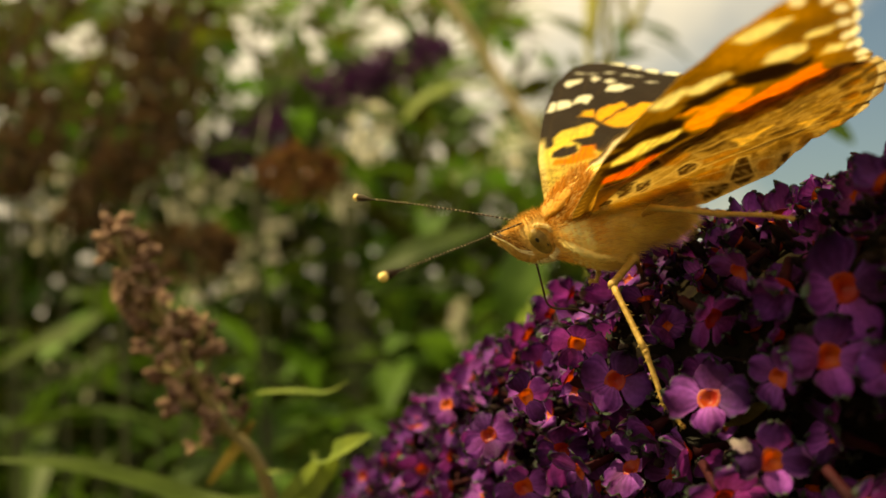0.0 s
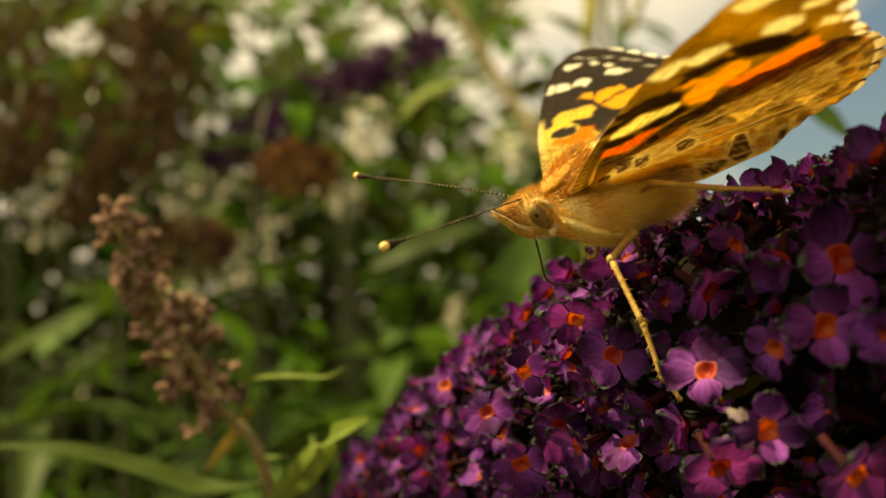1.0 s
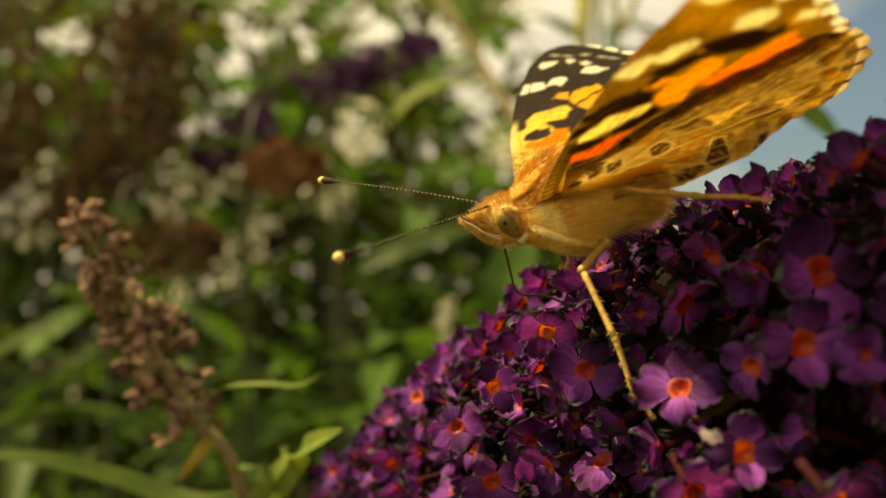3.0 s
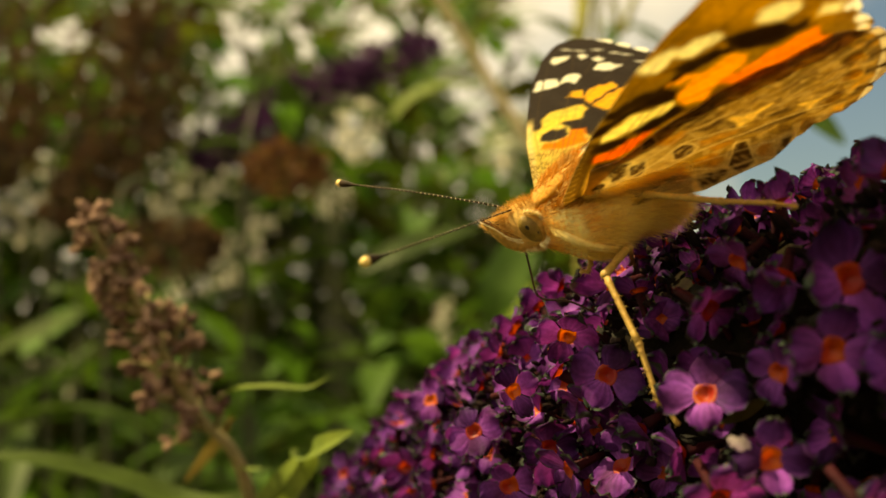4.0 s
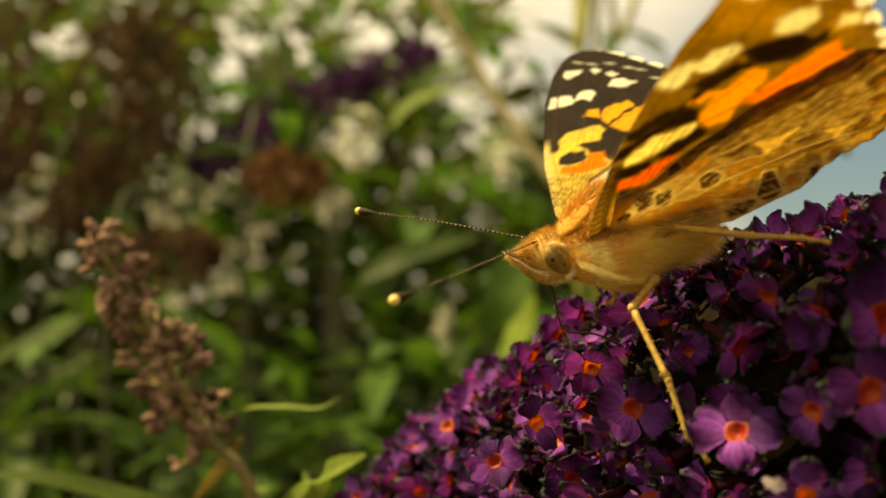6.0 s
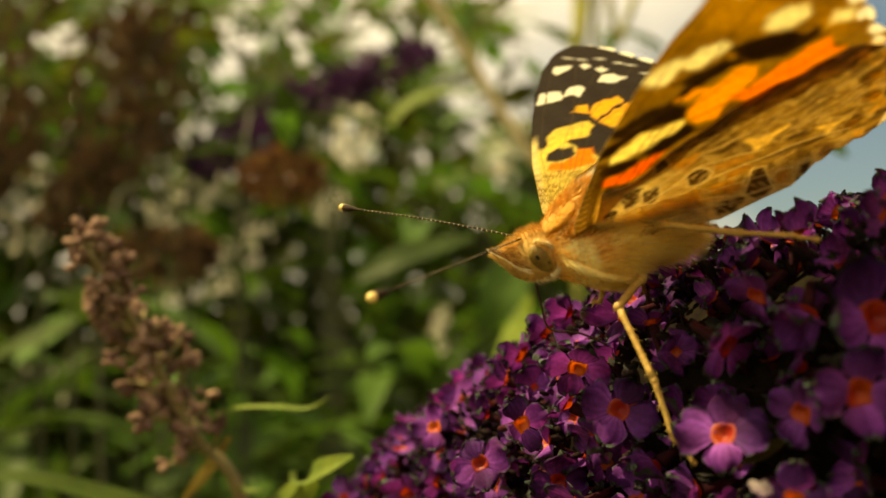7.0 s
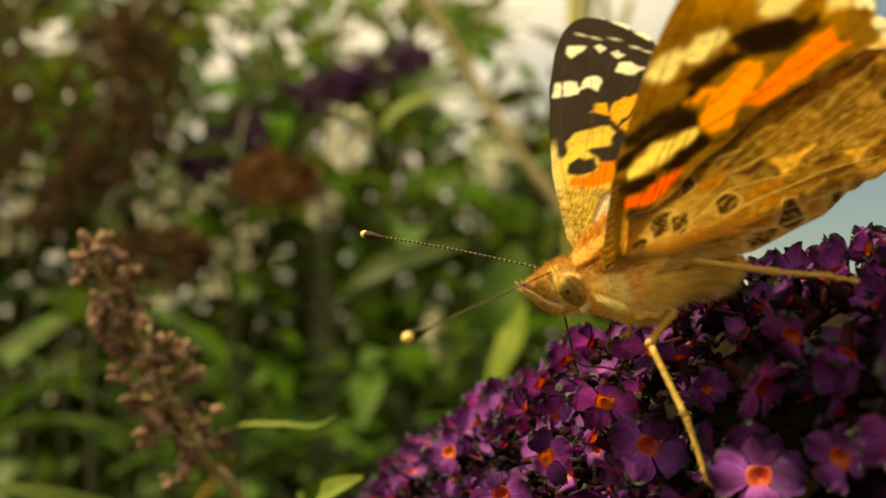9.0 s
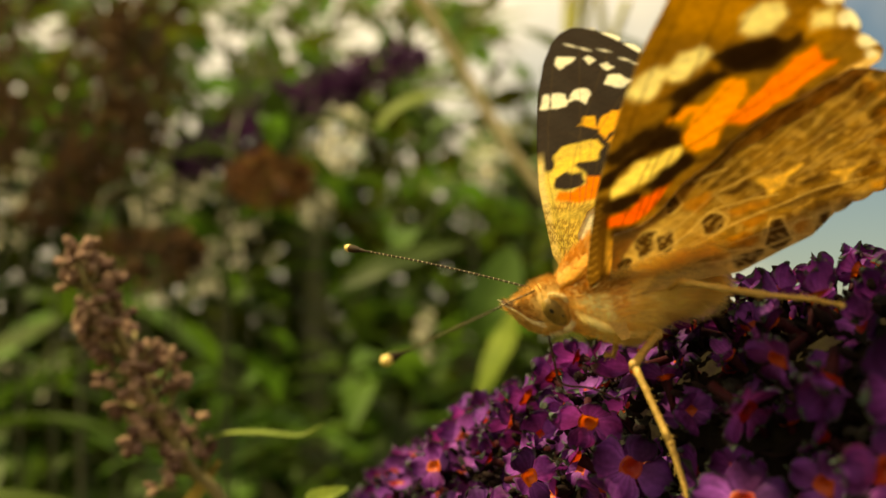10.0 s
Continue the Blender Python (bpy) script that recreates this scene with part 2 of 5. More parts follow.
def thing(name, label, category, group="", kind="", at=None):
    """An Empty at a thing's base."""
    e = new(name)
    e.empty_display_size = 0.002
    if at is not None:
        e.matrix_world = at
    return tagged(e, label, category, group, kind)


# ---- ground ----
g = Soup()
g.add([(-300, -300, 0), (300, -300, 0), (300, 300, 0), (-300, 300, 0)], [(0, 1, 2, 3)])
tagged(g.object("ground", M_SOIL), "rough green grass and soil under the bushes", "ground", kind="structure")

# ---- the purple raceme ----
AXIS_AT, AXIS = Vector((10.0, 110.7, -21.4)), Vector((-0.430, 0.815, -0.333)).normalized()


def raceme_radius(s):
    """Millimetres from the axis to the flower mouths, s along it towards the tip."""
    if s < -45:
        return 13.75 + 0.03 * (-45 - s)
    return max(0.8, 15.8 - 0.045 * s - 0.002 * s * s - 1.9 * min(1.0, max(0.0, (s + 24) / 16)))


AX_X = AXIS.cross(Vector((0, 0, 1))).normalized()      # to the side
AX_Y = AX_X.cross(AXIS).normalized()                   # upwards


def raceme_point(s, angle, extra=0.0):
    """A place on the raceme in mm and its outward direction; angle 0 is up, 90 degrees the near side."""
    out = AX_Y * math.cos(angle) - AX_X * math.sin(angle) * (1 if AX_X.y > 0 else -1)
    slope = (raceme_radius(s + 1) - raceme_radius(s - 1)) / 2
    top = min(1.0, max(0.0, (1.4 - abs(angle + 0.5)) / 0.5))
    behind = min(1.0, max(0.0, (-0.1 - angle) / 0.33))
    swell = (1.4 * behind - 0.8 * min(1.0, max(0.0, (-35 - s) / 4))) * min(1.0, max(0.0, (-28 - s) / 6)) * min(1.0, max(0.0, (s + 50) / 5))      # fuller on its far shoulder
    dip = (2.9 * min(1.0, max(0.0, (-45 - s) / 5)) - swell) * top                                            # worn towards the base
    return AXIS_AT + AXIS * s + out * (raceme_radius(s) + extra - dip), (out - AXIS * slope).normalized()


def plain_mesh(name, so, mat, tones=None):
    me = bpy.data.meshes.new(name)
    me.from_pydata([tuple(v) for v in so.v], [], so.f)
    me.materials.append(mat)
    me.polygons.foreach_set("use_smooth", [True] * len(me.polygons))
    if tones:
        me.color_attributes.new("tone", "FLOAT_COLOR", "POINT").data.foreach_set("color", np.array(tones, np.float32).ravel())
    me.update()
    return me


def floret_kind(seed, open_=1.0, lift=0.0):
    """One flower, mouth at the origin, facing +z: meshes of four crimped petals, an orange throat and a slender tube."""
    rng = random.Random(seed)
    nr, ns = 9, 14
    turn0 = rng.random() * 6.28
    petals = []
    for lobe in range(4):
        so, tones = Soup(), []
        a0 = turn0 + lobe * math.pi / 2 + rng.uniform(-0.12, 0.12)
        size = rng.uniform(0.70, 1.15)
        curl = rng.uniform(-0.55, 0.95)
        tip = rng.uniform(-0.45, 0.45)
        ph1, ph2, ph3 = (rng.random() * 6.28 for _ in range(3))
        cup = rng.uniform(-0.8, 0.4)
        frill = rng.uniform(0.8, 2.0)
        verts, faces = [], []
        wide = rng.uniform(1.15, 1.45)
        long_ = 2.15 * size
        for i in range(nr + 1):
            r = (0, 0.14, 0.30, 0.46, 0.62, 0.76, 0.87, 0.94, 0.98, 1.0)[i]
            for k in range(ns + 1):
                q = 2 * k / ns - 1
                q = math.copysign(abs(q) ** 0.8, q)
                neck = 0.42 + (wide * size - 0.42) * math.sin(min(1.0, r / 0.56) * math.pi / 2) ** 1.2
                w = neck if r < 0.56 else wide * size * math.sqrt(max(0.02, 1 - ((r - 0.56) / 0.445) ** 2))
                edge_ = max(r ** 6, abs(q) ** 7 * (r > 0.25))
                rag = 1 + edge_ * (0.07 * math.sin(7 * q + 9 * r + ph1) + 0.045 * math.sin(17 * q + 21 * r + ph2))
                rad = 0.55 + long_ * r * (1 - 0.10 * q * q) * rag
                y = q * w * rag
                z = 0.02 - curl * r * r + cup * q * q * r + 0.24 * r * r * math.sin(4.4 * q + ph2) + tip * q * r
                z += frill * edge_ * (0.13 * math.sin(9 * q + ph3) + 0.08 * math.sin(17 * q + 9 * r + ph1))
                x = rad * open_
                verts.append(Vector((x * math.cos(a0) - y * math.sin(a0), x * math.sin(a0) + y * math.cos(a0), z + 0.05 * (lobe % 2) + lift * r)) / 1000)
                streak = 1 + 0.22 * math.sin(16 * q + ph1) * (1 - 0.6 * r) + 0.14 * math.sin(29 * q + ph2)
                # brighter towards the throat: the waxy sheen there is painted into the tone
                k_ = (1.95 - 1.2 * r) * streak
                if i >= nr - 1 or i == nr - 2 and math.sin(8 * q + ph2) > -0.2 or k in (0, ns) and r > 0.3:
                    tones.append((0.36, 2.3, 0.20, 1) if math.sin(13 * q + 17 * r + ph3) > -0.6 else (0.75, 6.0, 0.55, 1))      # the thin withered rim
                else:
                    tones.append((k_ * (1.12 - 0.12 * r), k_ * (1.5 - 0.5 * r), k_ * (0.94 + 0.06 * r), 1))
        m = ns + 1
        for i in range(nr):
            for k in range(ns):
                faces.append((i * m + k, (i + 1) * m + k, (i + 1) * m + k + 1, i * m + k + 1))
        so.add(verts, faces)
        petals.append(plain_mesh("petal", so, M_PETAL, tones))
    # throat: a raised rim and a shallow funnel
    so = Soup()
    prof = [(0.80, 0.05), (0.66, 0.11), (0.48, -0.02), (0.27, -0.20), (0.03, -0.28)]
    sides = 12
    verts, faces = [], []
    for rr_, zz in prof:
        for k in range(sides):
            a = 2 * math.pi * k / sides
            wob = 1 + 0.07 * math.sin(3 * a + turn0 * 5) + 0.05 * math.sin(5 * a + turn0)
            verts.append(Vector((rr_ * wob * math.cos(a), rr_ * wob * math.sin(a), zz)) / 1000)
    for i in range(len(prof) - 1):
        for k in range(sides):
            faces.append((i * sides + k, (i + 1) * sides + k, (i + 1) * sides + (k + 1) % sides, i * sides + (k + 1) % sides))
    so.add(verts, faces)
    throat = plain_mesh("throat", so, M_THROAT)
    bend = rng.uniform(-0.6, 0.6)
    so = Soup()
    so.tube([Vector((0, 0, -0.34)) / 1000, Vector((bend * 0.1, 0, -1.2)) / 1000, Vector((bend * 0.4, 0, -2.2)) / 1000, Vector((bend * 0.6, 0, -3.0)) / 1000],
            [0.0005, 0.00036, 0.0003, 0.0003], 7)
    return plain_mesh("floret", so, M_TUBE), petals, throat


raceme = thing("buddleia_raceme", "dense deep violet buddleia raceme with orange-throated florets", "flower",
               at=PLACE @ Matrix.Translation(AXIS_AT / 1000))
OPEN = [floret_kind(s, 0.96, 0.62) for s in range(6)]
HALF = [floret_kind(20 + s, 0.80, 1.15) for s in range(5)]
SHUT = [floret_kind(40 + s, 0.55, 1.5) for s in range(4)]
rng = random.Random(4)
# flowers whose place is known: mm, how they face (right, ahead, up), size
FRONT = [
    (10.3, 77.3, -8.9, (-0.15, -0.95, 0.25), 1.08), (15.1, 67.8, -9.0, (-0.50, -0.68, 0.48), 1.12),
    (0.3, 111.6, -13.2, (-0.5, -0.7, 0.5), 1.0), (6.9, 84.8, -15.8, (0.25, -0.9, -0.1), 1.15),
    (18.1, 63.8, -12.3, (-0.1, -0.95, 0.1), 1.05), (10.4, 83.4, -18.3, (-0.1, -0.97, -0.1), 1.15),
    (10.3, 82.4, -13.6, (0.2, -0.9, 0.0), 0.85), (7.7, 80.3, -6.3, (-0.1, -0.85, -0.45), 1.0),
    (15.7, 69.3, -3.6, (0.5, -0.75, -0.3), 1.05), (20.6, 68.6, -7.1, (0.0, -0.95, 0.2), 0.9)]
FLANK = [
    (20.6, 60.6, -5.4, (0.0, -0.9, -0.1), 1.15), (22.0, 61.8, -1.3, (0.1, -0.97, 0.2), 1.35),
    (3.8, 82.1, -10.8, (0.45, -0.8, 0.2), 0.95), (1.0, 88.9, -15.1, (-0.3, -0.85, 0.2), 1.0),
    (-2.7, 105.5, -14.9, (-0.4, -0.8, 0.4), 1.0), (-12.9, 122.5, -26.0, (-0.6, -0.7, 0.2), 1.0),
    (15.5, 66.0, -15.2, (0.2, -0.8, -0.5), 1.1), (21.5, 58.0, -14.0, (0.35, -0.75, -0.45), 1.1),
    (25.6, 61.5, -8.0, (0.3, -0.85, -0.35), 1.1), (4.0, 88.0, -19.5, (-0.1, -0.95, 0.0), 1.1)]
CREST = [
    (17.2, 88.0, 2.2, (-0.2, 0.1, 1.0), 0.95), (20.6, 86.4, 3.5, (0.1, 0.0, 1.0), 1.0), (24.6, 87.0, 4.0, (-0.1, 0.3, 0.95), 1.05),
    (28.2, 87.4, 4.7, (0.2, 0.25, 0.9), 1.0), (31.2, 87.6, 5.8, (0.3, 0.3, 0.9), 1.05), (22.5, 82.2, 2.8, (-0.1, -0.25, 0.95), 0.9)]
placed = []


def put_floret(p, n, size, kind):
    """A floret with its petals and throat as parts of it."""
    placed.append((p.copy(), size))
    tube, petals, throat = kind
    ob = new("floret", tube)
    ob.parent = raceme
    q = n.to_track_quat("Z", "Y") @ Quaternion((0, 0, 1), rng.random() * 6.28)
    ob.matrix_basis = Matrix.LocRotScale((p - AXIS_AT) / 1000, q, (size,) * 3)
    for me in petals:
        new("petal", me).parent = ob
    new("throat", throat).parent = ob
    return ob


def any_kind():
    f = rng.random()
    return rng.choice(OPEN if f < 0.18 else HALF if f < 0.68 else SHUT)


for x, y, z, n, size in FRONT + FLANK:
    put_floret(Vector((x, y, z)), Vector(n).normalized(), size, OPEN[rng.randrange(6)])
for x, y, z, n, size in CREST:
    put_floret(Vector((x, y, z)), Vector(n).normalized(), size, HALF[rng.randrange(5)])
for spot_ in ((19.4, 68.3, 3.4), (20.6, 67.0, 3.1), (18.6, 64.5, 3.2), (19.8, 63.0, 2.9)):       # kept free for the resting leg
    placed.append((Vector(spot_), 1.6))
count = 0
back = Soup()
back_tones = []
for trial in range(15000):
    s, a = rng.uniform(-76, 76), rng.uniform(-math.pi, math.pi)
    if rng.random() > raceme_radius(s) / 17:
        continue
    p, n = raceme_point(s, a, rng.uniform(-3.8, 0.1))
    gap = 3.2 if s < -30 else 2.8 if s < 20 else 2.5
    if any((p - q).length < gap * (0.55 + 0.45 * k) for q, k in placed):
        continue
    n = (n + Vector((rng.gauss(0, 0.75), rng.gauss(0, 0.75), rng.gauss(0, 0.75)))).normalized()
    out = raceme_point(s, a)[1]
    if n.dot(out) < 0.35:
        n = (n + out * (0.6 - n.dot(out))).normalized()
    size = rng.uniform(0.85, 1.18) * (1.0 if s < 15 else 0.92)
    near_side = -0.75 < a < 2.6
    if near_side and count < 300:
        put_floret(p, n, size * (0.85 if s < -36 and a < 1.1 else 1.0), rng.choice(SHUT + HALF) if s < -28 and a < 1.1 else any_kind())
        count += 1
    else:
        placed.append((p, size))
        q = n.to_track_quat("Z", "Y").to_matrix() * size
        tube, petals, throat = any_kind()
        for slot, me in [(0, m_) for m_ in petals] + [(1, throat), (2, tube)]:
            base = len(back.v)
            back_tones.extend([tuple(d.color) for d in me.color_attributes["tone"].data] if slot == 0 else [(1, 1, 1, 1)] * len(me.vertices))
            back.v.extend([(p - AXIS_AT) / 1000 + q @ v.co for v in me.vertices])
            back.f.extend([tuple(base + i for i in f.vertices) for f in me.polygons])
            back.s.extend([slot] * len(me.polygons))
ob = back.object("blossom", [M_PETAL, M_THROAT, M_TUBE], raceme)
tagged(ob, kind="stuff")
ob.data.color_attributes.new("tone", "FLOAT_COLOR", "POINT").data.foreach_set("color", np.array(back_tones, np.float32).ravel())
# buds, calyces and shrivelled bits between the flowers, blackened to imitate the gaps' shade
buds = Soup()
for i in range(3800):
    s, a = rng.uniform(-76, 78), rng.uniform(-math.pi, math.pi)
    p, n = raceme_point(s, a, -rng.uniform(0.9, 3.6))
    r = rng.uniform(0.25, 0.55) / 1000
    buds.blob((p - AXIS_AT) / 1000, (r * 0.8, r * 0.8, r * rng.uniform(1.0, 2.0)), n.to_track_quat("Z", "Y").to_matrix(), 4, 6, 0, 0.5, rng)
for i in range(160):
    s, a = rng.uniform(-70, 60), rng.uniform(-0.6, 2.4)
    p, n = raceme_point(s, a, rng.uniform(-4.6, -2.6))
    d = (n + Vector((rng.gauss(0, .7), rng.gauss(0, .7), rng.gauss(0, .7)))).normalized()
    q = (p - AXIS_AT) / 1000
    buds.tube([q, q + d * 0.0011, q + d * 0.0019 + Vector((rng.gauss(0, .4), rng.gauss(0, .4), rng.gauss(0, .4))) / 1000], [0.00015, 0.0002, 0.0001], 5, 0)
tagged(buds.object("bud_mass", M_BUD, raceme, "shrivelled buds, blackened with painted shade, between the florets"), kind="stuff")
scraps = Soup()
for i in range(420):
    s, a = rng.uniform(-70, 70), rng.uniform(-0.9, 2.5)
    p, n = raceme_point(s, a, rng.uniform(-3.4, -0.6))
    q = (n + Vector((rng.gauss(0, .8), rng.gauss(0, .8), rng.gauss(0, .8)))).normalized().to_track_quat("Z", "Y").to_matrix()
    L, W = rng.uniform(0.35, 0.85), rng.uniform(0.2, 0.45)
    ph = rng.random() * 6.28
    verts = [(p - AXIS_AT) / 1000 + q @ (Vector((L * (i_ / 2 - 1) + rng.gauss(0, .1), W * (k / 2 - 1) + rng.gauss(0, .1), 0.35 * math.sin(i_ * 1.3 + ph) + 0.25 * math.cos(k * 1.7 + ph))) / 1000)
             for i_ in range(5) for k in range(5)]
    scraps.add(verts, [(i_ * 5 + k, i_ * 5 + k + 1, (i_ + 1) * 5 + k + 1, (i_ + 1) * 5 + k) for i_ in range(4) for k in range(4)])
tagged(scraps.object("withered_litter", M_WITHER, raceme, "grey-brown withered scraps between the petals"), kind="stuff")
# dark inner sheet that stands for the shade behind the florets
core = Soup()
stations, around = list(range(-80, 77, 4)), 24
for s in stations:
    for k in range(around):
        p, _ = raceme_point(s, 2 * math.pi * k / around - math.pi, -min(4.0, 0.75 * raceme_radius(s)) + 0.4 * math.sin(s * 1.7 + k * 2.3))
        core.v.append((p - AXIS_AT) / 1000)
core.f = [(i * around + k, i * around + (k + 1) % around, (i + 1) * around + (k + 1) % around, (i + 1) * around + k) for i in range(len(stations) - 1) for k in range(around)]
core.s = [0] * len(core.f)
core.object("core", M_GAP_SHADE, raceme)
st = Soup()
q0 = AXIS * -0.078
st.tube(curve_points([q0, q0 - AXIS * 0.05 + Vector((0.02, 0, -0.01)), Vector((0.18, -0.02, -0.25)), Vector((0.22, 0.06, -1.075))], 6), 0.0022, 8)
st.object("stem", M_RACHIS, raceme)
# a pale wilted petal and an olive bract between the open flowers
wl_ = Soup()
c = (Vector((15.8, 62.5, -11.1)) - AXIS_AT) / 1000
wl_.add([c + Vector((0.62 * (i / 3 - 1), -0.25 - 0.35 * math.cos((i - 3) * 0.6) + 0.12 * k, 0.36 * (k / 3 - 1) * (1 - 0.4 * (i / 3 - 1) ** 2) + 0.10 * math.sin(i * 1.9 + k))) / 1000 for i in range(7) for k in range(7)],
        [(i * 7 + k, i * 7 + k + 1, (i + 1) * 7 + k + 1, (i + 1) * 7 + k) for i in range(6) for k in range(6)])
wl_.object("wilted_petal", M_WILT, raceme, "pale lilac-white wilted petal")
br = Soup()
br.leaf([(p - AXIS_AT) / 1000 for p in curve_points([Vector((16.4, 70.0, -11.0)), Vector((17.7, 69.5, -10.4)), Vector((19.6, 69.5, -9.6))], 6)], 0.0014, (0.2, -0.8, 0.6), 0.3, 0, 0.1)
br.object("bract", M_BRACT, raceme, "small olive bract among the florets")

# ---- the butterfly ----
BODY = PLACE @ Matrix(((0.9446, -0.0563, -0.3235, 0.00725), (0.0122, 0.9905, -0.1367, 0.08027), (0.3281, 0.1252, 0.9363, 0.00398), (0, 0, 0, 1)))
butterfly = thing("butterfly", "painted lady butterfly with raised orange and black wings", "butterfly", at=BODY)
MID = -2.5            # the body's middle, mm across


def loc(x, y, z):
    """Body space: mm towards the tail, the far wing and the back."""
    return Vector((x, y, z)) / 1000


def lofted(so, sections, sides=28, slot=0, rough=0.0, seed=1):
    """A rounded body through sections of (x, z low, z high, half width, y middle)."""
    rr = random.Random(seed)
    verts, faces = [], []
    for x, lo, hi, w, y0 in sections:
        for k in range(sides):
            a = 2 * math.pi * k / sides
            f = 1 + rough * (rr.random() - 0.5)
            verts.append(loc(x, y0 + w * math.cos(a) * f, (lo + hi) / 2 + (hi - lo) / 2 * math.sin(a) * f))
    n = len(sections)
    for i in range(n - 1):
        for k in range(sides):
            k2 = (k + 1) % sides
            faces.append((i * sides + k, i * sides + k2, (i + 1) * sides + k2, (i + 1) * sides + k))
    faces.append(tuple(range(sides - 1, -1, -1)))
    faces.append(tuple((n - 1) * sides + k for k in range(sides)))
    so.add(verts, faces, slot)


def smooth_sections(rows, steps=4):
    """More sections between the given ones."""
    cols = [curve_points([(r[0], r[j], 0) for r in rows], steps) for j in range(1, 5)]
    return [(cols[0][i].x, *(c[i].y for c in cols)) for i in range(len(cols[0]))]


rr = random.Random(11)


def hair(root, d, length, width, bend):
    """A tapered flat hair, added to the mesh in hand."""
    n = Vector((rr.gauss(0, 1), rr.gauss(0, 1), rr.gauss(0, 1)))
    w = d.cross(n).normalized() * width
    m = root + d * length * 0.55 + bend * 0.3
    so.add([root - w, root + w, m + w * 0.7, m - w * 0.7, root + d * length + bend], [(0, 1, 2, 3), (3, 2, 4)])


THORAX = smooth_sections([(-2.4, -2.4, 1.2, 1.5, MID), (-1.4, -3.2, 2.1, 2.6, MID), (0.2, -4.3, 2.9, 3.5, MID), (1.8, -4.6, 3.2, 3.3, MID),
                          (4.0, -4.0, 3.0, 3.0, MID), (6.2, -3.6, 2.4, 2.7, MID), (7.6, -2.7, 1.4, 2.0, MID)])
so = Soup()
lofted(so, THORAX, rough=0.03)
thorax = so.object("thorax", M_FUR, butterfly, "tawny furred thorax")
so = Soup()
lofted(so, smooth_sections([(6.6, -2.6, 1.2, 1.9, MID), (9.5, -2.2, 1.5, 2.2, MID + 0.8), (13, -1.6, 1.8, 2.0, MID + 1.2), (16.5, -0.6, 1.7, 1.3, MID + 1.6), (18.2, 0.2, 1.0, 0.4, MID + 1.8)]), rough=0.04)
so.object("abdomen", M_FUR, butterfly)
HEAD = smooth_sections([(-5.5, -1.1, 0.45, 0.5, MID), (-4.6, -2.0, 0.95, 1.2, MID), (-3.5, -2.4, 1.3, 1.75, MID), (-2.6, -2.4, 1.3, 1.7, MID), (-1.8, -2.2, 1.0, 1.2, MID)])
so = Soup()
lofted(so, HEAD, rough=0.03)
head = so.object("head", M_BROW, butterfly, "tawny head")
so = Soup()
lofted(so, smooth_sections([(-2.5, 0.3, 1.35, 1.3, MID), (-1.8, 0.4, 1.85, 2.0, MID), (-0.8, 0.9, 2.42, 2.5, MID), (0.0, 1.6, 2.7, 2.3, MID), (0.5, 2.1, 2.6, 1.2, MID)]), rough=0.05)
so.object("collar", M_RUST, butterfly, "rust-coloured fur collar")
